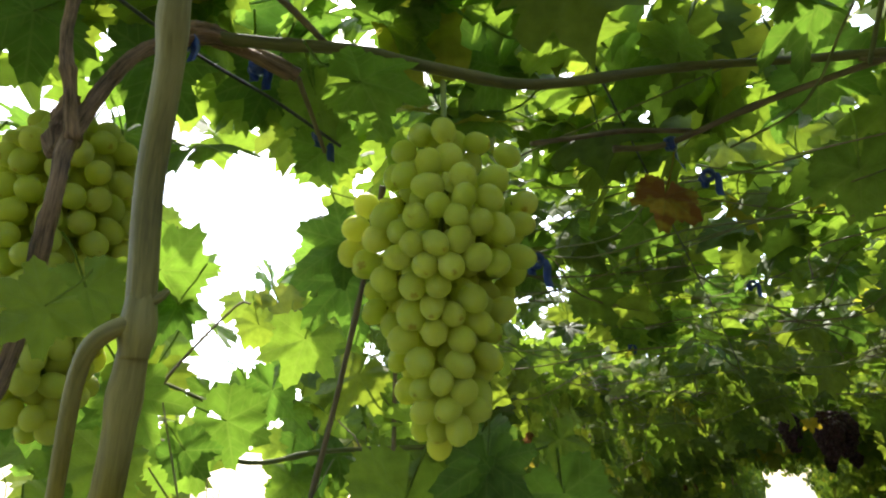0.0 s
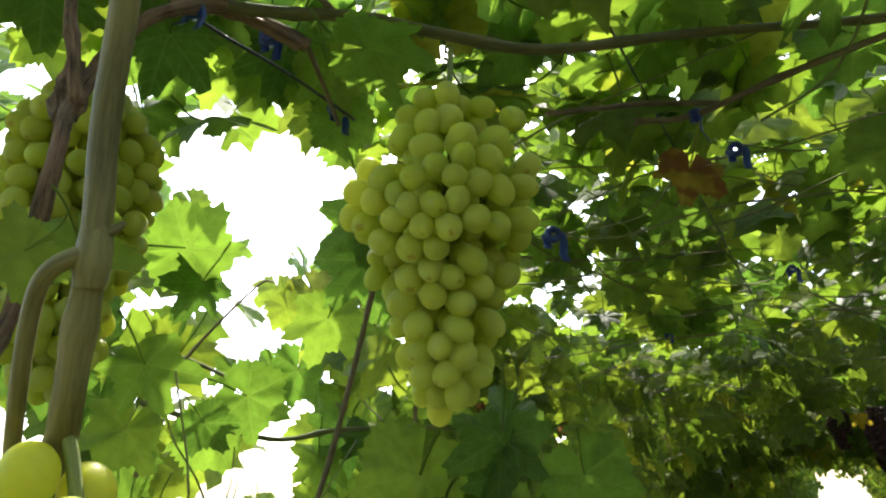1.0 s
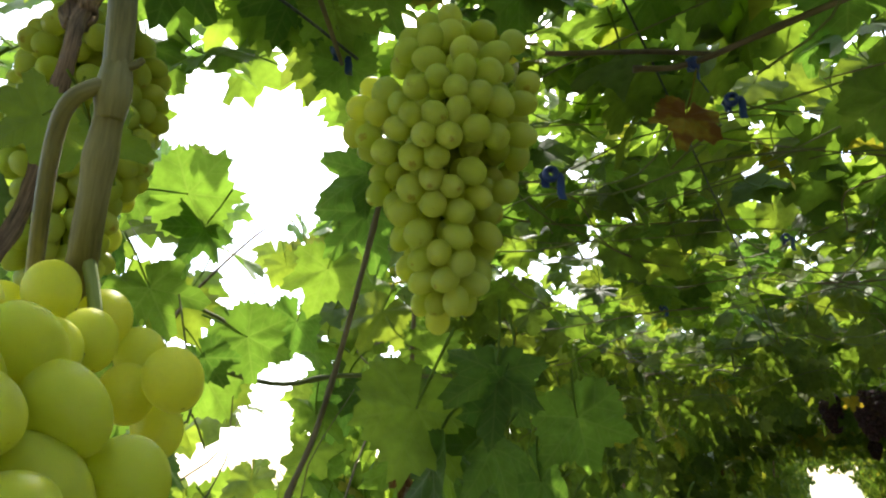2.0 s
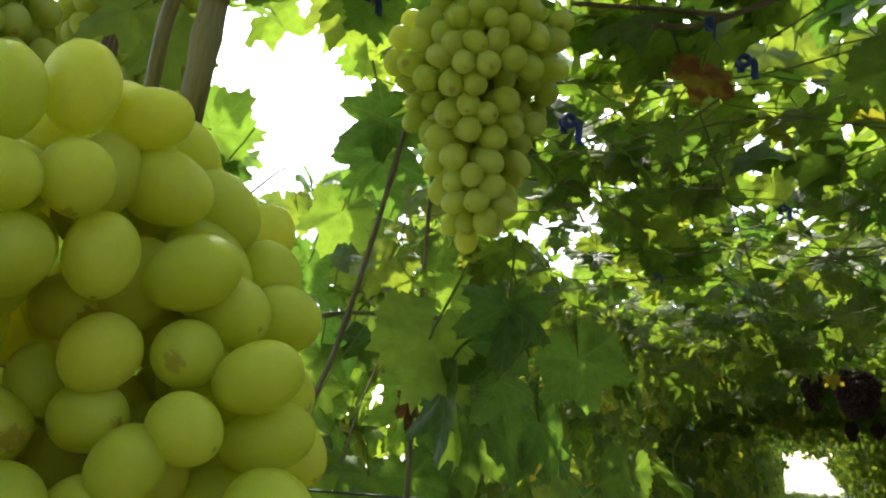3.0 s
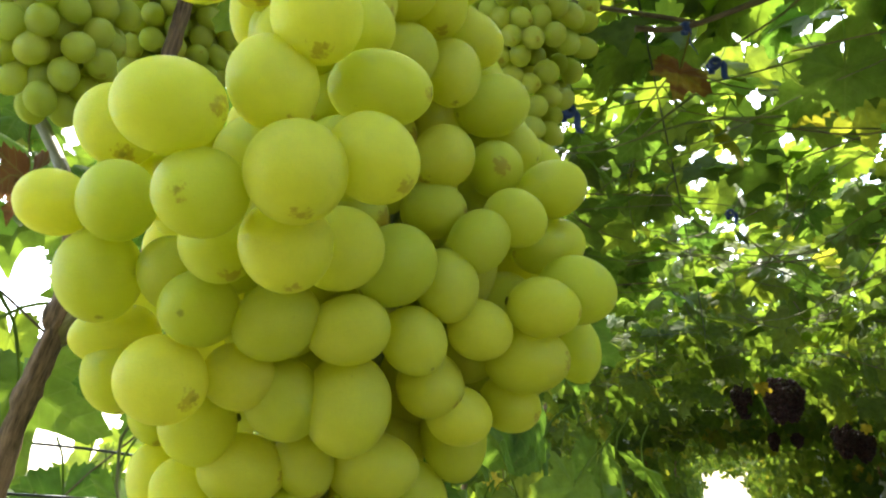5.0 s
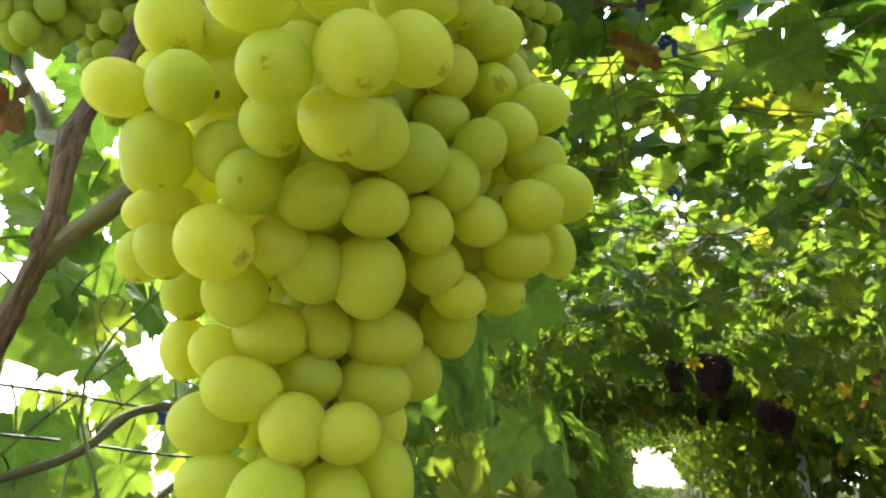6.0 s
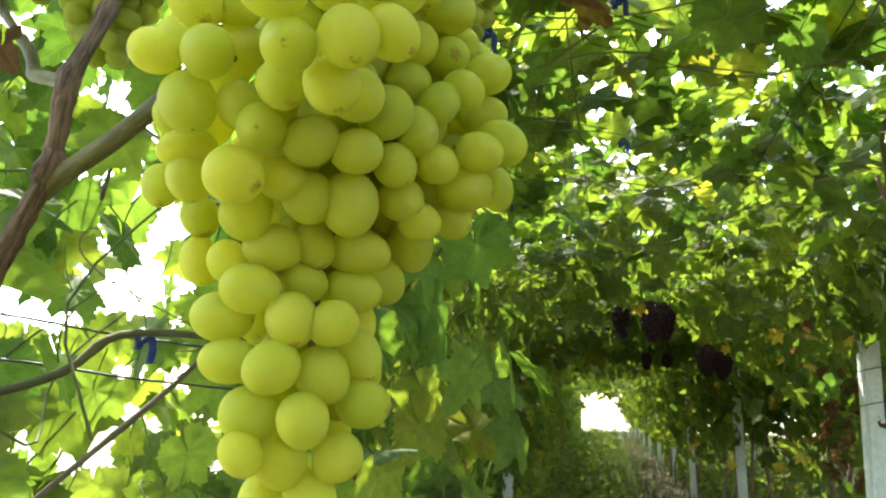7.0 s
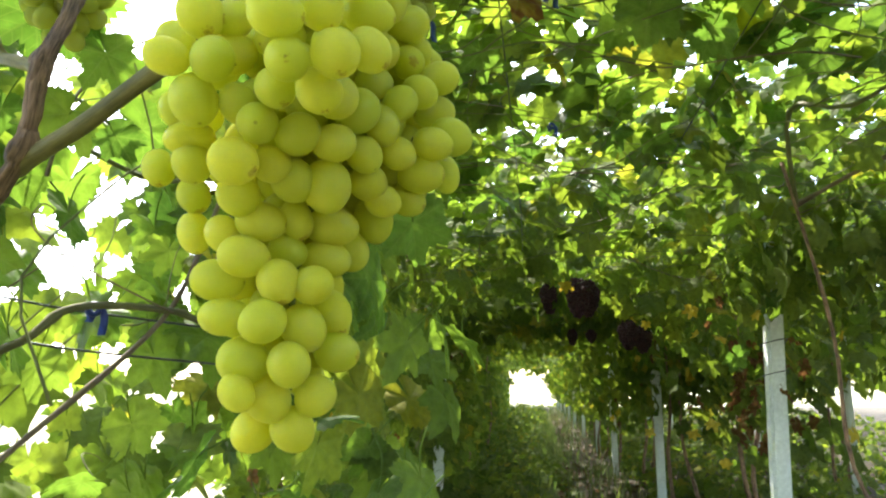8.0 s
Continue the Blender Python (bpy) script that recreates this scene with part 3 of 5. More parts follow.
# ---------------------------------------------------------------- grape bunches
def ball(subdivisions):
    bm = bmesh.new()
    bmesh.ops.create_icosphere(bm, subdivisions=subdivisions, radius=1.0)
    for v in bm.verts:
        v.co.x *= 1 - 0.05 * v.co.z
        v.co.y *= 1 - 0.05 * v.co.z
    verts, faces = [tuple(v.co) for v in bm.verts], [tuple(q.index for q in f.verts) for f in bm.faces]
    bm.free()
    return verts, faces


BALLS = {n: ball(n) for n in (2, 3, 4)}


def berry_mesh(level, material):
    return mesh_from("berry", *BALLS[level], material)


def berry_pose(place, out, r, long, rng):
    z = Vector(out).normalized()
    q = z.to_track_quat("Z", "Y").to_matrix().to_4x4()
    return Matrix.Translation(place) @ q @ pose(0, 0, 0, 0, 0, rng.uniform(0, 360)) @ Matrix.Diagonal((r * rng.uniform(0.97, 1.04), r * rng.uniform(0.97, 1.04), r * long, 1))


def packed(axis, profile, seed, gap, keys=(), tries=9000, keep=None, squash=1.0):
    """Places for berries round a stalk: the given ones, then as many as fit on the outer shell, then a core."""
    rng = random.Random(seed)
    zs, rs = [p[0] for p in profile], [p[1] for p in profile]
    taken = [Vector(k) for k in keys]
    for shell, g, share in ((1.0, gap, 0.45), (0.70, gap * 0.9, 0.3), (0.4, gap * 0.9, 0.25)):
        for _ in range(int(tries * share)):
            z = rng.uniform(zs[0], zs[-1])
            r = float(np.interp(z, zs, rs)) * shell * rng.uniform(0.88, 1.08)
            a = rng.uniform(0, 6.283)
            c = axis(z)
            p = Vector((c[0] + r * math.cos(a), c[1] + r * math.sin(a) * squash, z))
            if keep and shell > 0.5 and not keep(p):
                continue
            if all((p - q).length > g for q in taken):
                taken.append(p)
    return taken


PEDICEL = tube("pedicel", [(0, 0, 0), (0.001, 0, 0.5), (0, 0, 1)], [0.0012, 0.0011], STALK, sides=5, steps=2)


def build_bunch(label, group, axis, places, top, mesh, r, long, seed, name="grape_bunch", bend=(), shaped=()):
    """A hanging bunch: stalk with side stalks, and each berry a part; shaped: half width, length to width and lean of the first ones."""
    rng = random.Random(seed)
    bunch = thing(name, top, label, "grape bunch", group)
    low = min(p.z for p in places)
    high = max(p.z for p in places)
    head = bend[-1][2] - 0.02 if bend else high - 0.005
    spine = [Vector(top)] + [Vector(b) for b in bend] + [Vector((*axis(z), z)) for z in np.linspace(head, low + 0.02, 6)]
    part("stalk", tube("stalk", spine, [0.0028, 0.0026, 0.0015], STALK, sides=6), bunch, "pale green stalk")
    along, outward, down = Vector((0.94, 0.342, 0)), Vector((0.342, -0.94, 0)), Vector((0, 0, -1))
    for k, p in enumerate(places):
        c = Vector((*axis(p.z), p.z + 0.012))
        if (c - p).length > 0.085:
            c = p + Vector((-0.015, 0.05, 0.015))
        out = (p - c).normalized() * 0.7 + Vector((rng.gauss(0, 0.62), rng.gauss(0, 0.45), -0.6 + rng.gauss(0, 0.4)))
        near = sorted((p - q).length for q in places)[1:3]
        size = min(max(0.55 * sum(near) / 2, r * 0.9), r * 1.02) * rng.uniform(0.95, 1.03)
        stretch = long * rng.uniform(0.88, 1.14)
        size *= (long / stretch) ** 0.3
        if k < len(shaped):
            width, stretch, lean = shaped[k][3:]
            size = width / 960
            if lean is None:
                out = outward + down * 0.35 + along * rng.gauss(0, 0.2)
            else:
                out = (along * math.cos(radians(lean)) + down * math.sin(radians(lean))) * (-1 if lean < 0 else 1) + outward * rng.uniform(0.1, 0.4)
        m = berry_pose(p, out, size, stretch, rng)
        berry = part("berry", mesh, bunch, m=m)
        start = p + (c - p) * min(0.28, 0.0115 / max((c - p).length, 0.001))
        q = (p - start).to_track_quat("Z", "Y").to_matrix().to_4x4()
        beneath("pedicel", PEDICEL, berry, m, Matrix.Translation(start) @ q @ Matrix.Diagonal((1, 1, (p - start).length, 1)), "thin green stalk of one berry")
    return bunch


# berries of the large bunch that face the alley, from the top down: place, half width in millimetres, length to width, and the lean of the long axis
TOP_BERRIES = [
    (-0.132, 0.566, 1.452, 10.5, 1.20, 60), (-0.085, 0.438, 1.447, 8.8, 1.42, 84), (-0.082, 0.456, 1.446, 8.2, 1.42, -10),
    (-0.087, 0.421, 1.438, 8.9, 1.33, 84), (-0.128, 0.419, 1.436, 10.5, 1.40, 83), (-0.097, 0.411, 1.433, 9.4, 1.28, 79),
    (-0.082, 0.465, 1.430, 10.0, 1.37, 22), (-0.079, 0.437, 1.422, 8.2, 1.10, 84), (-0.085, 0.422, 1.418, 8.2, 1.26, 7),
    (-0.082, 0.510, 1.416, 9.8, 1.20, 50), (-0.091, 0.409, 1.408, 9.4, 1.18, 37), (-0.074, 0.471, 1.407, 9.7, 1.29, -26),
    (-0.079, 0.447, 1.406, 8.2, 1.29, 84), (-0.087, 0.429, 1.402, 8.7, 1.18, -41), (-0.072, 0.507, 1.401, 9.8, 1.25, 10),
    (-0.074, 0.488, 1.400, 9.5, 1.20, 30),
]
UPPER_BERRIES = [
    (-0.105, 0.459, 1.397, 8.4, 1.15, 17), (-0.087, 0.404, 1.395, 8.2, 1.12, 26), (-0.092, 0.420, 1.389, 8.2, 1.42, 84),
    (-0.074, 0.473, 1.386, 8.5, 1.15, None), (-0.085, 0.456, 1.384, 9.0, 1.10, -60), (-0.085, 0.383, 1.383, 9.1, 1.10, 78),
    (-0.157, 0.404, 1.382, 10.2, 1.11, 68), (-0.059, 0.484, 1.381, 9.0, 1.29, -22), (-0.105, 0.456, 1.378, 8.2, 1.15, 68),
    (-0.079, 0.401, 1.375, 8.2, 1.42, 13), (-0.095, 0.384, 1.370, 9.1, 1.14, 68), (-0.089, 0.459, 1.369, 8.2, 1.18, 7),
    (-0.067, 0.469, 1.367, 8.3, 1.14, 27), (-0.110, 0.447, 1.366, 9.7, 1.15, 17), (-0.063, 0.495, 1.366, 8.8, 1.42, -17),
    (-0.109, 0.371, 1.361, 8.9, 1.25, 9),
]
SHOULDER_BERRIES = [
    (-0.169, 0.399, 1.360, 8.2, 1.26, 18), (-0.076, 0.461, 1.358, 8.6, 1.16, -55), (-0.147, 0.398, 1.357, 9.3, 1.15, None),
    (-0.077, 0.395, 1.355, 8.8, 1.17, 47), (-0.088, 0.384, 1.349, 9.5, 1.09, 78), (-0.053, 0.486, 1.348, 9.9, 1.18, 17),
    (-0.093, 0.441, 1.347, 10.5, 1.10, -45), (-0.177, 0.425, 1.346, 7.6, 1.22, 78), (-0.107, 0.380, 1.346, 8.8, 1.15, None),
    (-0.084, 0.457, 1.345, 8.7, 1.22, 79), (-0.120, 0.403, 1.344, 8.2, 1.13, 58), (-0.159, 0.407, 1.342, 10.3, 1.21, 73),
    (-0.141, 0.413, 1.342, 8.2, 1.19, 68), (-0.061, 0.476, 1.341, 8.5, 1.23, 14), (-0.099, 0.399, 1.340, 9.4, 1.08, 78),
    (-0.059, 0.510, 1.335, 8.2, 1.42, 78),
]
MIDDLE_BERRIES = [
    (-0.078, 0.468, 1.334, 8.3, 1.12, 23), (-0.131, 0.412, 1.332, 8.8, 1.15, None), (-0.169, 0.425, 1.331, 8.2, 1.41, -10),
    (-0.116, 0.423, 1.330, 9.2, 1.18, -35), (-0.092, 0.453, 1.329, 8.5, 1.15, 58), (-0.102, 0.434, 1.329, 8.4, 1.24, -15),
    (-0.069, 0.485, 1.328, 9.9, 1.28, 7), (-0.200, 0.455, 1.327, 8.2, 1.25, 78), (-0.168, 0.427, 1.320, 9.1, 1.12, 78),
    (-0.093, 0.468, 1.319, 9.0, 1.08, 38), (-0.130, 0.429, 1.318, 8.2, 1.15, 18), (-0.077, 0.494, 1.316, 8.2, 1.18, 28),
    (-0.143, 0.416, 1.316, 10.5, 1.08, 28), (-0.182, 0.459, 1.313, 8.4, 1.14, 68), (-0.123, 0.439, 1.313, 9.7, 1.11, 58),
    (-0.109, 0.448, 1.312, 11.1, 1.21, 88),
]
LOWER_BERRIES = [
    (-0.087, 0.475, 1.311, 8.2, 1.15, 19), (-0.150, 0.440, 1.307, 9.6, 1.11, 58), (-0.127, 0.458, 1.298, 8.2, 1.25, 68),
    (-0.112, 0.470, 1.297, 9.5, 1.40, 4), (-0.142, 0.450, 1.296, 9.2, 1.34, 7), (-0.182, 0.462, 1.294, 8.2, 1.40, 77),
    (-0.161, 0.450, 1.290, 8.4, 1.17, 58), (-0.132, 0.461, 1.283, 8.2, 1.18, 19), (-0.116, 0.474, 1.281, 9.7, 1.30, 9),
    (-0.148, 0.445, 1.278, 9.8, 1.24, 7), (-0.164, 0.453, 1.268, 10.1, 1.32, 7), (-0.132, 0.450, 1.266, 10.3, 1.06, 77),
    (-0.117, 0.456, 1.265, 9.0, 1.13, -21), (-0.113, 0.478, 1.254, 9.4, 1.28, 66), (-0.159, 0.453, 1.250, 9.2, 1.41, 3),
    (-0.138, 0.447, 1.247, 10.1, 1.12, -32),
]
TAIL_BERRIES = [
    (-0.123, 0.463, 1.245, 10.3, 1.17, 57), (-0.110, 0.477, 1.234, 9.8, 1.16, 13), (-0.151, 0.458, 1.229, 11.2, 1.11, 8),
    (-0.127, 0.455, 1.227, 10.2, 1.06, 76), (-0.151, 0.452, 1.214, 8.2, 1.15, 57), (-0.120, 0.476, 1.212, 9.2, 1.17, -43),
    (-0.141, 0.467, 1.211, 10.6, 1.12, 57), (-0.131, 0.476, 1.196, 10.2, 1.12, 57), (-0.153, 0.480, 1.195, 10.4, 1.10, -43),
]

# berries of the back shoulder, up by the cane
WING = [
    (-0.098, 0.499, 1.381), (-0.113, 0.474, 1.358), (-0.101, 0.495, 1.411),
    (-0.147, 0.415, 1.385), (-0.151, 0.422, 1.371),
    (-0.138, 0.408, 1.431), (-0.176, 0.541, 1.486), (-0.193, 0.532, 1.478), (-0.172, 0.563, 1.479), (-0.158, 0.547, 1.466),
    (-0.165, 0.577, 1.465), (-0.166, 0.594, 1.455), (-0.154, 0.530, 1.459), (-0.157, 0.566, 1.448), (-0.182, 0.534, 1.456),
    (-0.165, 0.590, 1.436), (-0.161, 0.548, 1.438), (-0.200, 0.550, 1.462), (-0.178, 0.448, 1.350), (-0.163, 0.440, 1.374),
    (-0.154, 0.451, 1.390), (-0.188, 0.440, 1.389), (-0.187, 0.463, 1.368), (-0.088, 0.450, 1.428), (-0.101, 0.433, 1.422),
    (-0.110, 0.447, 1.438), (-0.095, 0.468, 1.440), (-0.128, 0.432, 1.420), (-0.122, 0.458, 1.452), (-0.112, 0.420, 1.408),
    (-0.136, 0.499, 1.375), (-0.147, 0.504, 1.385), (-0.142, 0.440, 1.440), (-0.115, 0.475, 1.462),
]
SHAPED = TOP_BERRIES + UPPER_BERRIES + SHOULDER_BERRIES + MIDDLE_BERRIES + LOWER_BERRIES + TAIL_BERRIES
# the berries up by the cane are the fattest
SHAPED += [(*p, 10.2, 1.2, 70) for p in WING if p[1] > 0.5 and p[2] > 1.43]
FRONT_BERRIES = [b[:3] for b in SHAPED] + [p for p in WING if not (p[1] > 0.5 and p[2] > 1.43)]


def main_axis(z):
    k = min(max((z - 1.29) / 0.05, 0), 1)
    return (-0.133 + 0.026 * k, 0.474 - 0.002 * k)


def behind_front(p):
    """True where no berry of the front rows stands already."""
    d = Vector((p.x - main_axis(p.z)[0], p.y - main_axis(p.z)[1]))
    depth = d.dot(Vector((-0.15, 0.98)))
    if d.length < 0.056 and p.z > 1.33 and d.normalized().dot(Vector((-0.35, -0.94))) > 0.8:
        return True
    return depth > 0.008 and d.dot(Vector((-0.5, 0.87))) > -0.004


main_profile = [(1.20, 0.012), (1.23, 0.022), (1.26, 0.027), (1.30, 0.031), (1.33, 0.053), (1.36, 0.058), (1.40, 0.042), (1.43, 0.030), (1.450, 0.016)]
main_places = packed(main_axis, main_profile, 11, 0.0190, FRONT_BERRIES, 12000, behind_front)
build_bunch("large bunch of ripe yellow-green grapes hanging from a cane", "green grape bunches", main_axis, main_places,
            (-0.172, 0.549, 1.507), berry_mesh(4, BERRY), 0.0102, 1.32, 12, bend=((-0.168, 0.553, 1.488), (-0.160, 0.550, 1.468), (-0.140, 0.520, 1.448)), shaped=SHAPED)


def far_axis(z):
    lean = (z - 1.65)
    return (-0.166 + 0.02 * lean + (0.008 if z > 1.70 else 0), 0.848 - 0.03 * lean)


far_profile = [(1.532, 0.008), (1.563, 0.026), (1.605, 0.037), (1.63, 0.042), (1.652, 0.058), (1.69, 0.063), (1.735, 0.054), (1.765, 0.034), (1.785, 0.012)]
FAR_UPPER = [
    (-0.149, 0.829, 1.785), (-0.173, 0.835, 1.790), (-0.131, 0.795, 1.742), (-0.186, 0.828, 1.774),
    (-0.144, 0.786, 1.736), (-0.130, 0.854, 1.780), (-0.162, 0.783, 1.729), (-0.119, 0.793, 1.723),
    (-0.102, 0.811, 1.724), (-0.143, 0.782, 1.716), (-0.118, 0.791, 1.706), (-0.103, 0.804, 1.706),
    (-0.136, 0.783, 1.700), (-0.213, 0.813, 1.725), (-0.151, 0.777, 1.692), (-0.124, 0.789, 1.691),
    (-0.111, 0.801, 1.688), (-0.101, 0.816, 1.686), (-0.213, 0.796, 1.700), (-0.178, 0.778, 1.696),
    (-0.165, 0.777, 1.682), (-0.156, 0.779, 1.672), (-0.139, 0.784, 1.671), (-0.124, 0.792, 1.674),
    (-0.185, 0.779, 1.681), (-0.223, 0.805, 1.684), (-0.198, 0.787, 1.667), (-0.148, 0.784, 1.656),
    (-0.131, 0.792, 1.655), (-0.115, 0.804, 1.662), (-0.106, 0.819, 1.660), (-0.097, 0.846, 1.671),
    (-0.168, 0.780, 1.664),
]
FAR_LOWER = [
    (-0.183, 0.786, 1.651), (-0.162, 0.791, 1.644), (-0.144, 0.797, 1.643), (-0.126, 0.819, 1.636),
    (-0.153, 0.805, 1.631), (-0.141, 0.814, 1.625), (-0.171, 0.806, 1.626), (-0.128, 0.834, 1.621),
    (-0.155, 0.812, 1.613), (-0.139, 0.825, 1.608), (-0.182, 0.813, 1.611), (-0.134, 0.864, 1.600),
    (-0.170, 0.816, 1.593), (-0.143, 0.828, 1.590), (-0.156, 0.823, 1.578), (-0.144, 0.836, 1.571),
    (-0.172, 0.822, 1.574), (-0.144, 0.856, 1.560), (-0.173, 0.828, 1.559), (-0.155, 0.831, 1.559),
    (-0.153, 0.844, 1.545), (-0.095, 0.846, 1.698), (-0.090, 0.848, 1.715), (-0.106, 0.861, 1.766),
]

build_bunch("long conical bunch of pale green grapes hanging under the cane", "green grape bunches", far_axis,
            packed(far_axis, far_profile, 31, 0.0182, FAR_UPPER + FAR_LOWER, 12000, lambda p: (p.x - far_axis(p.z)[0]) * -0.4 + (p.y - far_axis(p.z)[1]) * 0.92 > 0.004), (-0.165, 0.868, 1.858), berry_mesh(3, BERRY_SHADED), 0.0102, 1.22, 32)


def left_axis(z):
    return (-0.470, 0.735)


left_profile = [(1.556, 0.010), (1.585, 0.030), (1.64, 0.040), (1.70, 0.055), (1.78, 0.060), (1.82, 0.03)]
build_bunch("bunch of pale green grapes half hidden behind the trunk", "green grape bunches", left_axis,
            packed(left_axis, left_profile, 41, 0.0185, (), 8000), (-0.43, 0.742, 1.88), berry_mesh(3, BERRY_SHADED), 0.0102, 1.18, 42)


def side_axis(z):
    return (-0.425, 0.585)


side_profile = [(1.536, 0.012), (1.57, 0.032), (1.62, 0.040), (1.67, 0.034), (1.70, 0.012)]
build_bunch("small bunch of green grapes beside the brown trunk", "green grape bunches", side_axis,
            packed(side_axis, side_profile, 51, 0.0185, (), 6000), (-0.40, 0.60, 1.75), berry_mesh(3, BERRY_SHADED), 0.0102, 1.2, 52)


def build_dark_bunch(c, w, h, seed):
    rng = random.Random(seed)
    c = Vector(c)
    ax = lambda z: (c.x, c.y)
    prof = [(c.z - h * 0.5, w * 0.12), (c.z - h * 0.2, w * 0.36), (c.z + h * 0.2, w * 0.5), (c.z + h * 0.5, w * 0.2)]
    places = packed(ax, prof, seed, 0.0165, (), 4500)
    bunch = thing("grape_bunch", (c.x, c.y, c.z + h * 0.5 + 0.12), "bunch of dark purple grapes hanging in the leaf tunnel", "grape bunch", "purple grape bunches")
    part("stalk", tube("stalk", [(c.x, c.y, c.z + h * 0.5 + 0.12), (c.x, c.y, c.z)], [0.003, 0.002], STALK, sides=5), bunch)
    for p in places:
        part("berry", DARK_BERRY, bunch, m=berry_pose(p, (rng.gauss(0, 1), rng.gauss(0, 1), -1), 0.0112, 1.1, rng))


DARK_BERRY = berry_mesh(2, BERRY_DARK)
for k, (c, w, h) in enumerate((((0.095, 4.35, 1.73), 0.11, 0.17), ((0.235, 4.05, 1.69), 0.12, 0.20), ((0.30, 4.15, 1.70), 0.12, 0.19),
                               ((0.62, 5.05, 1.56), 0.13, 0.18), ((0.72, 5.1, 1.53), 0.12, 0.17), ((0.31, 6.1, 1.62), 0.075, 0.12), ((0.47, 6.2, 1.63), 0.08, 0.10))):
    build_dark_bunch(c, w, h, 60 + k)


# ---------------------------------------------------------------- the near vine
near_vine = thing("grapevine", (-0.62, 0.75, 0.0), "old grapevine with shaggy brown trunk and green canes", "grapevine", "grapevines")
part("trunk", tube("trunk", [(-0.60, 0.78, -0.05), (-0.64, 0.76, 0.4), (-0.60, 0.74, 0.85), (-0.555, 0.70, 1.18), (-0.47, 0.645, 1.325), (-0.395, 0.602, 1.392),
                             (-0.373, 0.586, 1.452), (-0.365, 0.600, 1.505), (-0.383, 0.645, 1.592), (-0.360, 0.643, 1.70), (-0.366, 0.655, 1.757), (-0.357, 0.695, 1.845), (-0.340, 0.760, 1.893), (-0.318, 0.84, 1.896)],
                   [0.028, 0.024, 0.018, 0.011, 0.0076, 0.0067, 0.0062, 0.0059, 0.0058, 0.0057, 0.0058, 0.0057, 0.0056, 0.0056], BARK, sides=18, rough=0.3, knots=9, swell=0.2, steps=12), near_vine, "shaggy brown bark peeling in strips")
part("cane", tube("cane", [(-0.405, 0.612, 1.384), (-0.375, 0.601, 1.394), (-0.34, 0.597, 1.412), (-0.300, 0.594, 1.439), (-0.235, 0.578, 1.472), (-0.184, 0.556, 1.496), (-0.166, 0.545, 1.514), (-0.158, 0.540, 1.538),
                           (-0.149, 0.535, 1.570), (-0.142, 0.527, 1.617), (-0.128, 0.518, 1.66), (-0.117, 0.510, 1.70), (-0.098, 0.520, 1.79), (-0.07, 0.56, 1.90), (-0.04, 0.64, 1.97)],
                  [0.0072, 0.0066, 0.0059, 0.0055, 0.0052], CANE, sides=16, knots=4, steps=9, swell=0.18), near_vine, "smooth olive green cane")
part("cane", tube("cane", [(-0.147, 0.534, 1.566), (-0.155, 0.527, 1.561), (-0.162, 0.525, 1.555), (-0.169, 0.527, 1.545), (-0.176, 0.531, 1.531), (-0.186, 0.538, 1.512), (-0.201, 0.549, 1.493), (-0.222, 0.566, 1.477)], [0.0036, 0.0033], CANE, sides=10, steps=8), near_vine)
part("node", tube("node", [(-0.1515, 0.5368, 1.552), (-0.150, 0.5358, 1.560), (-0.149, 0.535, 1.567), (-0.1478, 0.534, 1.576)], [0.0054, 0.0069, 0.0070, 0.0054], CANE, sides=14, rough=0.12), near_vine, "swollen joint of the green cane")
part("cane", tube("cane", [(-0.146, 0.534, 1.572), (-0.1425, 0.538, 1.575), (-0.1405, 0.540, 1.578)], [0.0026, 0.0012], CANE, sides=8), near_vine, "short pruned spur")
part("node", tube("node", [(-0.379, 0.652, 1.742), (-0.384, 0.658, 1.754), (-0.386, 0.662, 1.766), (-0.383, 0.661, 1.780), (-0.376, 0.658, 1.794)], [0.0055, 0.0098, 0.0105, 0.0090, 0.0050], BARK, sides=16, rough=0.55, steps=5), near_vine, "gnarled brown joint where the trunk forks")
part("node", tube("node", [(-0.358, 0.722, 1.880), (-0.351, 0.738, 1.891), (-0.345, 0.752, 1.896), (-0.338, 0.768, 1.898), (-0.330, 0.785, 1.898)], [0.0055, 0.0085, 0.0092, 0.0082, 0.0055], BARK, sides=16, rough=0.6, steps=5), near_vine, "rough brown joint at the head of the trunk")
part("node", tube("node", [(-0.378, 0.588, 1.437), (-0.375, 0.586, 1.447), (-0.373, 0.586, 1.456), (-0.371, 0.588, 1.468)], [0.0060, 0.0084, 0.0086, 0.0060], BARK, sides=16, rough=0.45, steps=5), near_vine, "thick brown joint of the trunk")
part("node", tube("node", [(-0.402, 0.606, 1.385), (-0.396, 0.602, 1.391), (-0.389, 0.598, 1.398), (-0.383, 0.594, 1.408)], [0.0066, 0.0090, 0.0088, 0.0064], BARK, sides=16, rough=0.45, steps=5), near_vine, "thick brown joint of the trunk")
part("cane", tube("cane", [(-0.374, 0.586, 1.453), (-0.42, 0.615, 1.475), (-0.46, 0.646, 1.497), (-0.485, 0.66, 1.53), (-0.55, 0.68, 1.60)], [0.0056, 0.0052], CANE, sides=10, knots=2), near_vine)
part("cane", tube("cane", [(-0.364, 0.654, 1.750), (-0.363, 0.645, 1.79), (-0.368, 0.640, 1.83), (-0.380, 0.650, 1.90), (-0.40, 0.66, 1.98)], [0.0056, 0.0046, 0.0040], BARK, sides=9, rough=0.2, knots=3), near_vine, "brown side branch")
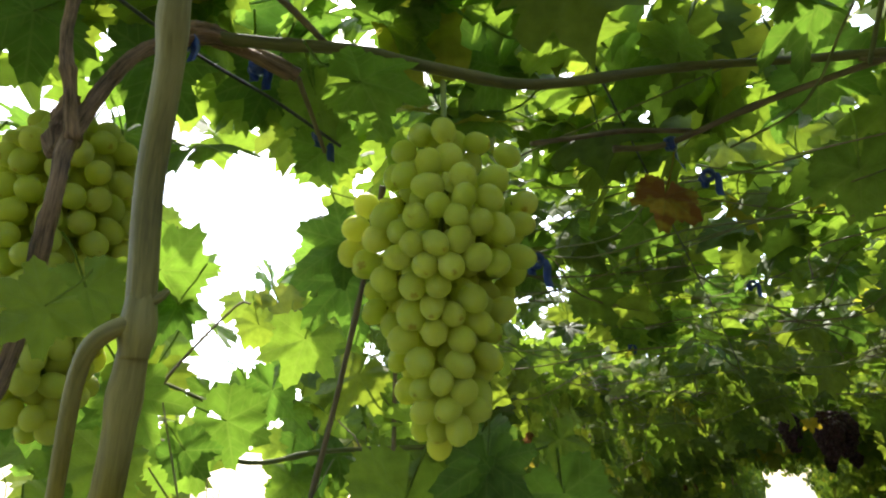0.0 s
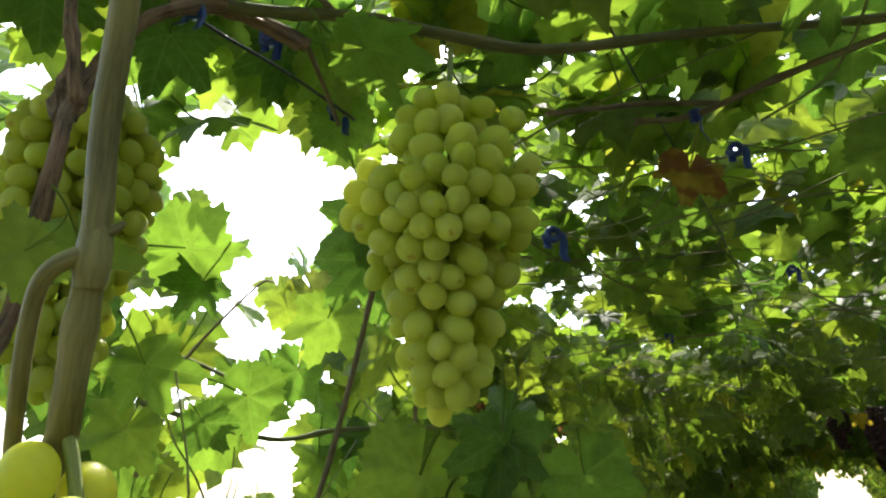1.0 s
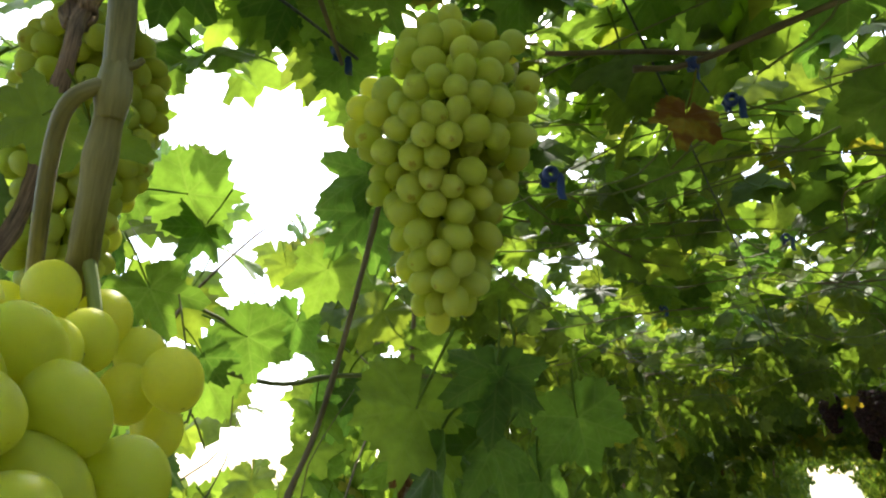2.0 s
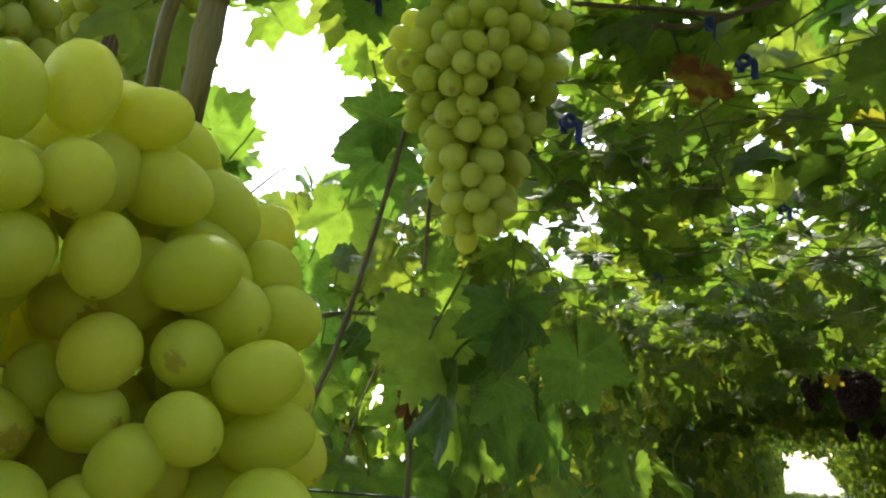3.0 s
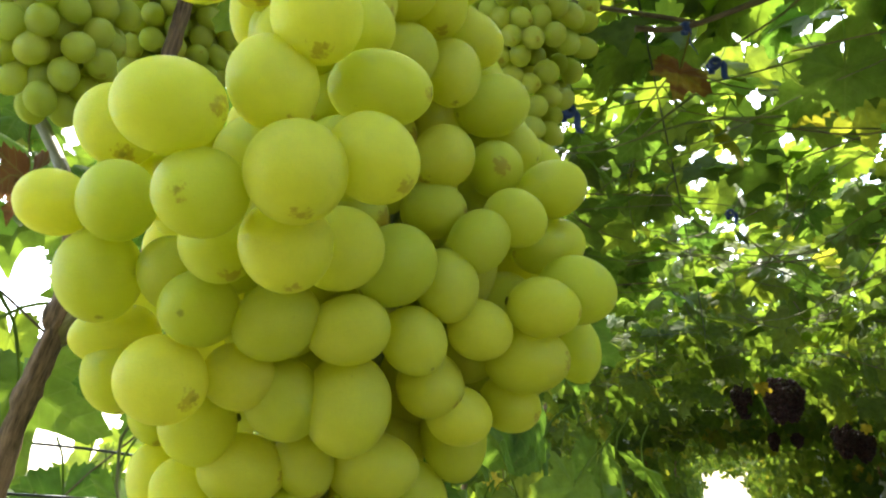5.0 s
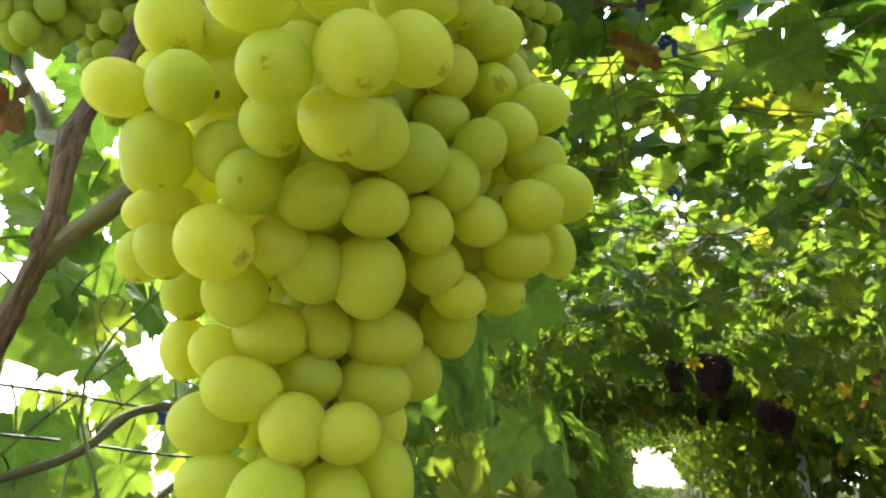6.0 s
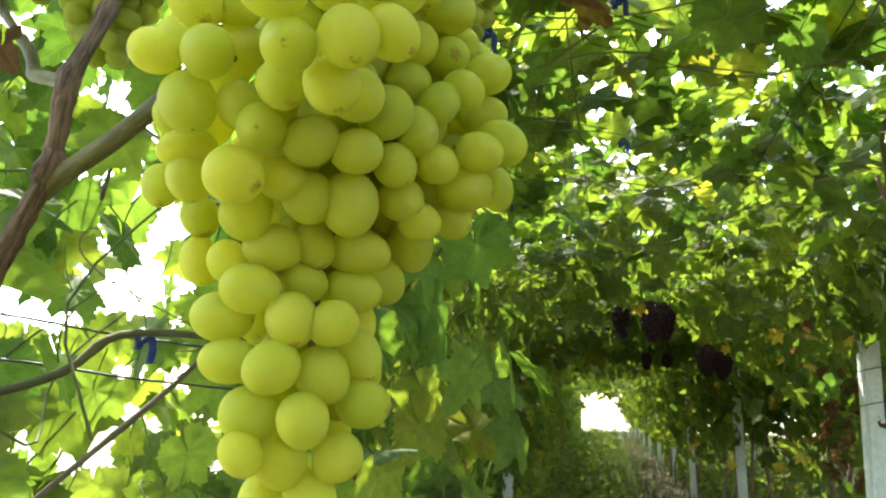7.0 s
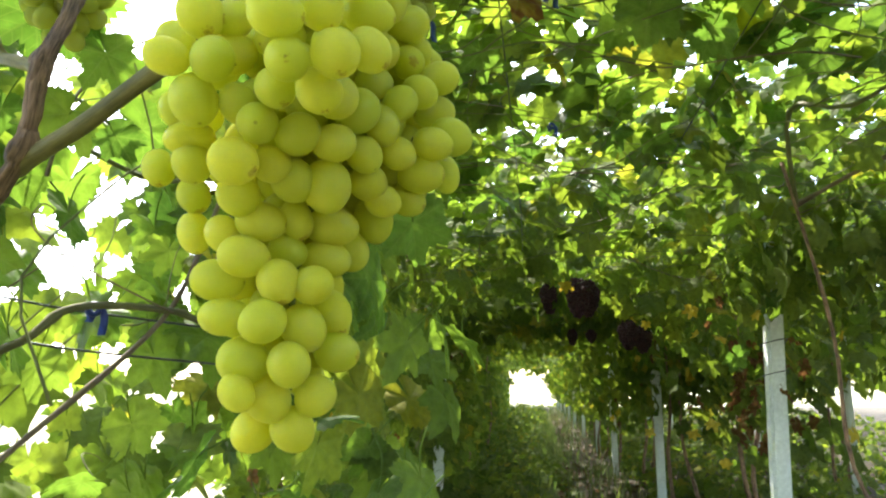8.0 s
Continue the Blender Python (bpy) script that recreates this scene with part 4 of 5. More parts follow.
part("cane", tube("cane", [(-0.345, 0.755, 1.895), (-0.30, 0.80, 1.900), (-0.24, 0.83, 1.893), (-0.164, 0.864, 1.868), (-0.094, 0.915, 1.860), (0.0, 1.01, 1.900), (0.055, 1.073, 1.927), (0.22, 1.164, 1.944), (0.6, 1.3, 1.96)],
                  [0.0062, 0.0056, 0.0047, 0.0044], ARM, sides=12, knots=7, swell=0.25, steps=8), near_vine)
part("cane", tube("cane", [(0.26, 1.20, 1.955), (0.20, 1.21, 1.952), (0.095, 1.233, 1.946), (-0.008, 1.195, 1.903), (-0.07, 1.17, 1.90)], [0.0046, 0.0036], STICK, sides=8, knots=2), near_vine, "brown side cane")
part("cane", tube("cane", [(-0.132, 1.026, 1.858), (-0.09, 1.11, 1.895), (-0.051, 1.18, 1.925), (0.02, 1.25, 1.94)], [0.003, 0.0036], STICK, sides=8), near_vine)
part("cane", tube("cane", [(-0.34, 0.79, 1.905), (-0.325, 0.83, 1.905), (-0.312, 0.848, 1.897)], [0.006, 0.0075], BARK, sides=9, rough=0.2), near_vine, "cut brown stub")
part("cane", tube("cane", [(-0.312, 0.848, 1.894), (-0.332, 0.90, 1.885), (-0.352, 0.955, 1.870)], [0.003, 0.0025], STICK, sides=6), near_vine)
part("cane", tube("cane", [(-0.30, 0.74, 1.945), (-0.278, 0.775, 1.924), (-0.254, 0.851, 1.89)], [0.0038, 0.003], STICK, sides=6), near_vine)
part("cane", tube("cane", [(-0.33, 1.05, 1.86), (-0.374, 1.079, 1.759), (-0.410, 1.082, 1.63), (-0.446, 1.079, 1.503), (-0.452, 1.04, 1.42), (-0.475, 0.98, 1.30), (-0.56, 0.86, 1.16), (-0.66, 0.74, 1.02)], [0.0034, 0.0032], STICK, sides=8, knots=5), near_vine)
part("cane", tube("cane", [(-0.72, 1.03, 1.60), (-0.70, 1.047, 1.588), (-0.629, 1.189, 1.553), (-0.546, 1.25, 1.566), (-0.42, 1.36, 1.57)], [0.0042, 0.0035], SHOOT, sides=7, knots=3), near_vine)
part("cane", tube("cane", [(-0.615, 1.16, 1.776), (-0.632, 1.144, 1.769), (-0.67, 1.068, 1.665), (-0.662, 1.017, 1.591), (-0.66, 0.99, 1.50)], [0.0014, 0.003], STICK, sides=6), near_vine)
part("cane", tube("cane", [(-0.72, 1.09, 1.665), (-0.703, 1.108, 1.657), (-0.66, 1.222, 1.616)], [0.0028, 0.003], SHOOT, sides=6), near_vine)
part("cane", tube("cane", [(-0.70, 0.68, 1.20), (-0.569, 0.824, 1.256), (-0.531, 0.885, 1.307), (-0.466, 0.982, 1.313), (-0.431, 1.023, 1.298), (-0.33, 1.15, 1.26)], [0.0050, 0.0045, 0.0036], ARM, sides=10, knots=3), near_vine)
part("cane", tube("cane", [(-0.44, 1.29, 1.86), (-0.448, 1.293, 1.684), (-0.46, 1.30, 1.45), (-0.47, 1.31, 1.2)], [0.003, 0.004], STICK, sides=6), near_vine)
part("tendril", tube("tendril", [(-0.46, 0.98, 1.31), (-0.50, 0.93, 1.335), (-0.55, 0.88, 1.37), (-0.575, 0.86, 1.40), (-0.57, 0.865, 1.425), (-0.56, 0.875, 1.42), (-0.563, 0.872, 1.405)], [0.0012, 0.0009], STICK, sides=5), near_vine, "thin curled brown tendril")

# leaves near the path: the place of the stalk's end, size, the tip's turn from straight down, and its tilt
VIEW_FROM = Vector((0.05, 0.30, 1.42))
BIG_LEAVES = [
    (-0.246, 0.566, 1.592, 0.036, -55, 0.2), (-0.300, 0.63, 1.625, 0.046, 20, 0.1), (-0.224, 0.822, 1.850, 0.066, 60, 0.7),
    (-0.415, 0.934, 1.972, 0.080, -10, 0.5), (-0.353, 0.937, 1.933, 0.066, 15, 0.4), (-0.373, 0.990, 1.896, 0.058, 5, -0.2),
    (-0.698, 1.063, 1.816, 0.092, 95, 0.0), (-0.489, 1.215, 1.865, 0.090, -60, 0.3), (-0.509, 1.246, 1.814, 0.105, -45, 0.2),
    (-0.586, 1.256, 1.737, 0.092, -20, 0.2), (-0.436, 0.784, 1.915, 0.078, -15, 0.4), (-0.430, 1.300, 1.600, 0.090, 60, 0.6),
    (0.175, 1.215, 1.968, 0.090, 20, 0.6), (0.211, 1.359, 1.885, 0.085, -10, 0.3), (-0.429, 0.651, 1.882, 0.080, -30, 0.5),
    (-0.498, 0.852, 1.600, 0.068, 30, 0.3), (-0.566, 0.892, 1.545, 0.068, -25, 0.2), (-0.523, 0.763, 1.600, 0.070, 10, 0.3), (-0.579, 1.013, 1.560, 0.055, 40, 0.2), (-0.592, 1.096, 1.601, 0.080, 70, 0.1),
    (-0.464, 0.951, 2.001, 0.085, -8, 0.2), (-0.526, 0.859, 1.973, 0.075, 10, 0.3), (-0.541, 0.953, 2.006, 0.07, -20, 0.2), (-0.429, 1.017, 1.952, 0.06, 5, 0.2),
    (-0.400, 1.056, 2.026, 0.075, 15, 0.3), (-0.507, 0.970, 2.114, 0.09, 60, 0.2), (-0.474, 1.048, 2.148, 0.09, -40, 0.3), (-0.545, 0.892, 2.064, 0.08, 30, 0.2),
]
for k, (x, y, z, s, turn, tilt) in enumerate(BIG_LEAVES):
    at = Vector((x, y, z))
    to = (VIEW_FROM - at).normalized()
    side = to.cross(Vector((0, 0, 1))).normalized()
    n = -to * 0.35 + Vector((0, 0, tilt)) if tilt > 0.45 else to + Vector((0, 0, tilt))
    tip = Vector((0, 0, -1)) * math.cos(radians(turn)) - side * math.sin(radians(turn)) + Vector((0, 0, -0.1))
    part("leaf", LEAF_MESHES[k % 7], near_vine, m=leaf_pose(at, n, tip, s * (0.86 if z < 1.76 else 0.95)))
for (x, y, z, s, turn), mesh, words in (((-0.019, 1.198, 1.835, 0.058, -20), RUSTY_MESH, "leaf turning yellow and red"),
                                        ((-0.468, 0.615, 1.505, 0.045, 0), DRY_MESHES[1], "dry curled brown leaf"),
                                        ((-0.44, 1.25, 1.43, 0.042, 0), DRY_MESHES[0], "dry curled brown leaf"),
                                        ((-0.38, 1.45, 1.45, 0.042, 20), DRY_MESHES[2], "dry curled brown leaf")):
    part("leaf", mesh, near_vine, words, m=leaf_pose((x, y, z), (0.4, -0.7, 0.3), (math.sin(radians(turn)), 0, -1), s))


def lit_edge(p):
    """The roof's edge by the near wall is a thin one, that lets the sun in."""
    return p.x > -0.3 or p.y > 1.3 or noise.noise(p * 3.1 + Vector((5, 0, 0))) < (0.08 if p.x < -0.5 else -0.12)


def right_open(p):
    """Over the post row the roof has many gaps."""
    return p.x < 0.75 or noise.noise(p * 2.3 + Vector((0, 7, 0))) < 0.28


def shady(p):
    """Where the roof is thick: not over the bright patch beyond the long bunch."""
    return in_tunnel(p) and lit_edge(p) and right_open(p) and math.hypot(p.x - 0.15, p.y - 2.35) > 0.36 + 0.4 * noise.noise(p * 1.7)


def in_tunnel(p):
    """True where leaves may hang: out of the clear alley and off the near bunches."""
    if p.x > -0.62 and p.x < 0.95 and p.z < 1.95 - 0.05 * max(0.0, p.y - 1.4):
        return False
    return not (abs(p.x + 0.16) < 0.14 and abs(p.y - 0.75) < 0.35 and p.z < 1.93)


near_leaves = (scattered(45, 102, ((-0.95, -0.52), (0.35, 0.78), (1.15, 2.0)), (0.06, 0.095), hung_leaf, (3.0, 0.35))
               + scattered(48, 116, ((-1.0, -0.62), (0.7, 1.35), (1.3, 1.95)), (0.055, 0.085), hung_leaf)
               + scattered(34, 117, ((-0.52, -0.2), (0.78, 1.12), (2.0, 2.08)), (0.06, 0.085), flat_leaf)
               + scattered(34, 106, ((-0.78, -0.42), (0.40, 0.95), (1.84, 2.02)), (0.06, 0.09), flat_leaf)
               + layered(0.105, 104, "yz", ((-0.92, -0.60), (0.80, 2.0), (0.85, 2.0)), (0.055, 0.085), hung_leaf, (3.0, 0.48), airy)
               + scattered(80, 105, ((-0.80, -0.42), (1.35, 2.6), (0.75, 1.62)), (0.07, 0.11), hung_leaf, None, airy)
               + layered(0.115, 108, "yz", ((-1.2, -0.92), (0.5, 2.5), (0.8, 2.0)), (0.06, 0.092), hung_leaf, (3.4, 0.45), airy)
               # outer layer, added behind the wall to shade its leaves from the sun
               + layered(0.13, 114, "yz", ((-1.5, -1.25), (0.6, 3.2), (0.9, 1.9)), (0.06, 0.092), hung_leaf, (3.0, 0.2))
               + scattered(200, 101, ((-1.15, -0.7), (1.0, 2.6), (0.7, 2.05)), (0.055, 0.10), hung_leaf, (3.2, 0.34), airy))
# leaves that reach out of the wall into the alley, low behind the long bunch
near_leaves = (scattered(28, 110, ((-0.55, -0.16), (1.25, 1.95), (0.8, 1.44)), (0.07, 0.115), hung_leaf, None, lambda p: p.z < 1.44 - 0.25 * max(0.0, p.x + 0.3))
               + scattered(7, 111, ((-0.42, -0.20), (1.05, 1.35), (1.40, 1.54)), (0.07, 0.10), hung_leaf)) + near_leaves
near_roof = (scattered(22, 113, ((-0.42, 0.12), (1.0, 1.5), (2.02, 2.12)), (0.07, 0.095), flat_leaf, None, lambda p: in_tunnel(p) and p.x > -0.62 + 0.2 * p.y)
             + scattered(10, 112, ((0.35, 1.05), (1.45, 2.2), (1.98, 2.10)), (0.07, 0.10), flat_leaf, None, in_tunnel)
             + scattered(75, 115, ((-0.4, 0.55), (1.5, 2.9), (1.92, 2.01)), (0.055, 0.085), flat_leaf, (2.0, 0.3), in_tunnel)
             + scattered(22, 109, ((-0.15, 0.6), (0.95, 1.75), (1.96, 2.06)), (0.065, 0.095), flat_leaf, None, in_tunnel)
             + scattered(120, 103, ((-0.6, 0.9), (0.55, 2.6), (1.94, 2.06)), (0.055, 0.09), flat_leaf, (2.4, 0.30), lambda p: in_tunnel(p) and (p.x < 0.0 or noise.noise(p * 3) < 0.08))
             + layered(0.094, 107, "xy", ((-1.15, 1.6), (0.2, 3.0), (2.03, 2.11)), (0.065, 0.095), flat_leaf, None, lambda p: in_tunnel(p) and lit_edge(p)))
for k, m in enumerate(near_leaves[:290]):
    part("leaf", LEAF_MESHES[k % 7], near_vine, m=m)

# ---------------------------------------------------------------- more vines along the rows
def build_vine(x, y, seed, leaves, group="grapevines", thick=0.8, lean=0.0):
    rng = random.Random(seed)
    g = ground_height(x, y)
    vine = thing("grapevine", (x, y, g), "grapevine with thin twisted brown trunk growing up to the roof wires", "grapevine", group)
    for k in range(rng.choice((1, 2, 2))):
        pts = [(x + 0.10 * k - lean * h + rng.gauss(0, 0.03), y + rng.gauss(0, 0.05), g - 0.03 + h) for h in (0, 0.3, 0.65, 1.0, 1.4, 1.9)]
        part("trunk", tube("trunk", pts, [0.024 * thick, 0.017 * thick, 0.012 * thick], BARK, sides=8, rough=0.25, knots=6, steps=5), vine)
    for k in range(rng.choice((2, 3, 3))):
        a = rng.uniform(0, 6.28)
        pts = [(x - lean * 1.75, y, g + 1.75)]
        for s in range(5):
            last = pts[-1]
            a += rng.gauss(0, 0.35)
            pts.append((last[0] + 0.24 * math.cos(a), last[1] + 0.24 * math.sin(a), 1.93 + rng.gauss(0.0, 0.04)))
        part("cane", tube("cane", pts, [0.007, 0.003], rng.choice((CANE, STICK, SHOOT)), sides=6, knots=5, steps=4), vine)
    for k, m in enumerate(leaves):
        part("leaf", LEAF_MESHES[k % 7], vine, m=m)
    return vine


roof_vine = build_vine(1.05, 2.4, 203, near_roof[:290], thick=0.4, lean=0.14)
vr = random.Random(202)
for k in range(8):
    build_vine(1.15 + vr.uniform(-0.12, 0.2), 4.9 + 1.9 * k + vr.uniform(-0.3, 0.3), 210 + k, ())
for k in range(9):
    build_vine(-1.0 + vr.uniform(-0.1, 0.1), 3.0 + 1.65 * k + vr.uniform(-0.2, 0.2), 230 + k, ())
for k in range(3):
    build_vine(3.2 + vr.uniform(-0.1, 0.1), 4.0 + 2.2 * k, 250 + k, ())


def build_roof_canes():
    """Loose shoots that cross one another under the roof."""
    rng = random.Random(301)
    for k in range(280):
        y = 1.0 + 8.0 * rng.random() ** 1.5
        x = rng.uniform(-0.9, 2.2)
        a, z = rng.uniform(0, 6.28), 1.91 + rng.uniform(-0.07, 0.08) - 0.03 * max(0, min(y - 2, 4))
        pts = []
        for s in range(6):
            pts.append((x, y, z))
            a += rng.gauss(0, 0.3)
            x, y, z = x + 0.16 * math.cos(a), y + 0.16 * math.sin(a), z + rng.gauss(0, 0.025)
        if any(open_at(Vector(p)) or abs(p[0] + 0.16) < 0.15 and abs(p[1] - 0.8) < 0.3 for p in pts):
            continue
        part("cane", tube("cane", pts, [rng.uniform(0.0014, 0.0027), 0.0011], rng.choice((SHOOT, SHOOT, STICK)), sides=5, steps=3), roof_vine)
    for k in range(60):
        x, y, z = rng.uniform(-1.0, -0.5), rng.uniform(0.8, 4.5), rng.uniform(0.7, 1.8)
        a = rng.uniform(0, 6.28)
        pts = []
        for s in range(5):
            pts.append((x, y, z))
            x, y, z = x + rng.gauss(0, 0.05), y + 0.1 * math.cos(a) + rng.gauss(0, 0.03), z + rng.uniform(-0.02, 0.16)
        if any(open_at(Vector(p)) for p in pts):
            continue
        part("cane", tube("cane", pts, [0.0019, 0.0010], rng.choice((SHOOT, STICK)), sides=5, steps=3), near_vine)


build_roof_canes()


def build_turned_leaves():
    """Leaves gone yellow or brown among the green ones."""
    rng = random.Random(333)
    for k in range(66):
        dry = k % 2
        if rng.random() < 0.45:
            p = Vector((rng.uniform(-0.78, -0.60), rng.uniform(1.9, 7.0), rng.uniform(0.9, 1.75)))
        else:
            p = Vector((rng.uniform(0.65, 1.2), rng.uniform(2.9, 8.0), rng.uniform(0.9, 1.75)))
        n, tip = hung_leaf(rng, (0.6 if p.x < 0 else -0.4, -0.8, 0.2))
        part("leaf", (DRY_MESHES if dry else YELLOW_MESHES)[k % 3], roof_vine, "dry brown leaf" if dry else "yellowed leaf",
             m=leaf_pose(p, n, tip, rng.uniform(0.03, 0.052)))
    part("leaf", YELLOW_MESHES[1], roof_vine, "yellowed leaf", m=leaf_pose((0.167, 3.93, 1.745), (0, -1, 0.2), (0.1, 0, -1), 0.05))
    for p, mesh, size in (((0.784, 3.100, 1.334), LEAF_MESHES[2], 0.075), ((0.894, 3.000, 1.569), LEAF_MESHES[4], 0.085), ((0.775, 3.300, 1.423), YELLOW_MESHES[0], 0.045), ((0.689, 3.400, 1.554), YELLOW_MESHES[2], 0.045),
                          ((0.742, 3.600, 1.464), YELLOW_MESHES[1], 0.035), ((0.949, 3.500, 1.330), DRY_MESHES[0], 0.06), ((0.915, 3.550, 1.245), DRY_MESHES[2], 0.055), ((0.930, 3.620, 1.03), DRY_MESHES[1], 0.06), ((0.953, 3.500, 1.134), DRY_MESHES[1], 0.06), ((1.149, 3.600, 1.058), DRY_MESHES[2], 0.06), ((1.258, 3.700, 1.066), DRY_MESHES[0], 0.06)):
        part("leaf", mesh, roof_vine, m=leaf_pose(p, *hung_leaf(rng, (-0.2, -0.9, 0.3)), size))
    for k in range(22):
        p = Vector((rng.uniform(0.98, 1.16) + (0.22 if k % 5 == 0 else 0), rng.uniform(3.6, 4.2), rng.uniform(0.95, 1.5)))
        part("leaf", DRY_MESHES[k % 3], roof_vine, "dry brown leaf", m=leaf_pose(p, *hung_leaf(rng, (-0.3, -0.9, 0.1)), rng.uniform(0.05, 0.08)))


build_turned_leaves()


# ---------------------------------------------------------------- ties
def tie_mesh(seed):
    rng = random.Random(seed)
    pieces = []
    for a0, drop in ((0.3, 0.034), (2.4, 0.018)):
        pts = [Vector((0.009 * math.cos(a0), 0.009 * math.sin(a0), 0.002))]
        for s in range(1, 5):
            pts.append(pts[-1] + Vector((rng.gauss(0.001, 0.002), rng.gauss(0, 0.002), -drop / 4)))
        v, f = [], []
        for i, p in enumerate(pts):
            w = 0.0045
            for sx in (-1, 1):
                for sy in (-0.0006, 0.0006):
                    v.append(p + Vector((sx * w, sy + 0.002 * math.sin(i), 0)))
        for i in range(len(pts) - 1):
            a, b = i * 4, i * 4 + 4
            f += [(a, a + 2, b + 2, b), (a + 1, b + 1, b + 3, a + 3), (a, b, b + 1, a + 1), (a + 2, a + 3, b + 3, b + 2)]
        pieces.append((v, f))
    ring = [(0.0065 * math.cos(a), 0.002, 0.0065 * math.sin(a)) for a in np.linspace(0, 6.2, 12)]
    v, f = tube_data(ring, [0.0034, 0.0034], sides=6, steps=2)
    pieces.append(([Vector((p.x, p.y * 2.2, p.z)) for p in v], f))
    return joined("plastic_tie", pieces, BLUE)


TIES = [tie_mesh(s) for s in range(3)]
for k, (p, turn) in enumerate((((-0.345, 0.825, 1.908), 20), ((-0.362, 0.965, 1.900), 60), ((-0.355, 0.735, 1.885), 0), ((-0.153, 1.085, 1.745), 40), ((-0.308, 2.49, 1.905), 0),
                               ((0.531, 2.202, 2.00), 70), ((0.031, 1.262, 1.880), 10), ((-0.543, 0.941, 1.312), 30), ((0.0, 1.20, 1.905), 80), ((0.055, 1.99, 1.91), 15))):
    tie = new("plastic_tie", TIES[k % 3])
    tie.matrix_basis = pose(*p, 0, 0, turn)
    tagged(tie, "blue plastic tape tied round a vine cane", "tie", "blue ties")

# ---------------------------------------------------------------- foliage masses
leaf_mass("roof_leaves", near_roof[290:] + scattered(1350, 401, ((-1.1, 3.2), (0.9, 6.2), (1.86, 2.04)), (0.06, 0.10), flat_leaf, (1.5, 0.12), shady)
          + layered(0.088, 417, "xy", ((-1.2, 1.6), (3.0, 8.0), (2.03, 2.12)), (0.07, 0.10), flat_leaf, None, lambda p: in_tunnel(p) and right_open(p))
          + layered(0.10, 418, "xy", ((1.6, 3.4), (0.3, 6.4), (2.00, 2.14)), (0.075, 0.105), flat_leaf, (1.9, 0.15), in_tunnel)
          + scattered(420, 402, ((-0.9, 1.2), (-1.2, 0.9), (1.98, 2.25)), (0.06, 0.10), flat_leaf, (1.9, 0.3)),
          MID, LEAF_FAR, "dense roof of green vine leaves lit through by the sun")
leaf_mass("upper_roof_leaves", scattered(48, 424, ((-0.65, -0.08), (1.45, 2.6), (2.13, 2.30)), (0.075, 0.105), flat_leaf)
          + scattered(16, 426, ((-0.30, -0.06), (1.82, 2.18), (2.14, 2.27)), (0.075, 0.10), flat_leaf)
          + layered(0.118, 419, "xy", ((-0.45, 1.7), (1.1, 5.2), (2.15, 2.22)), (0.07, 0.10), flat_leaf, (2.4, 0.35))
          + scattered(800, 412, ((-1.1, 3.4), (4.0, 8.0), (2.12, 2.45)), (0.09, 0.13), flat_leaf, (1.3, 0.1)),
          MID, LEAF_FAR, "upper layer of vine leaves on the roof")
leaf_mass("side_leaves", near_leaves[290:] + scattered(1900, 403, ((-1.25, -0.66), (2.0, 6.0), (0.3, 2.15)), (0.06, 0.105), hung_leaf, (1.9, 0.40), airy)
          + scattered(90, 425, ((-0.84, -0.54), (4.5, 5.35), (0.92, 2.05)), (0.07, 0.11), hung_leaf),
          MID, LEAF_FAR, "wall of hanging green vine leaves beside the alley")
leaf_mass("far_side_leaves", scattered(12500, 404, ((-1.5, -0.78), (5.2, 36), (0.1, 2.2)), (0.08, 0.14), hung_leaf, None, lambda p: p.x < -0.78 - 0.018 * max(0, p.y - 14)),
          COARSE, LEAF_FAR, "long wall of hanging green vine leaves")
leaf_mass("far_roof_leaves", scattered(27500, 405, ((-1.4, 3.4), (6, 36), (1.72, 2.45)), (0.09, 0.14), flat_leaf, (1.2, 0.62), lambda p: p.z > 1.72 + 0.025 * (p.y - 6) or p.z > 2.1),
          COARSE, LEAF_FAR, "long roof of green vine leaves over the alley")


def fringe_keep(p):
    low = 1.40 + 0.26 * noise.noise(Vector((p.x * 1.5, p.y * 0.8, 7))) - 0.012 * max(0, p.y - 6)
    return p.z > low


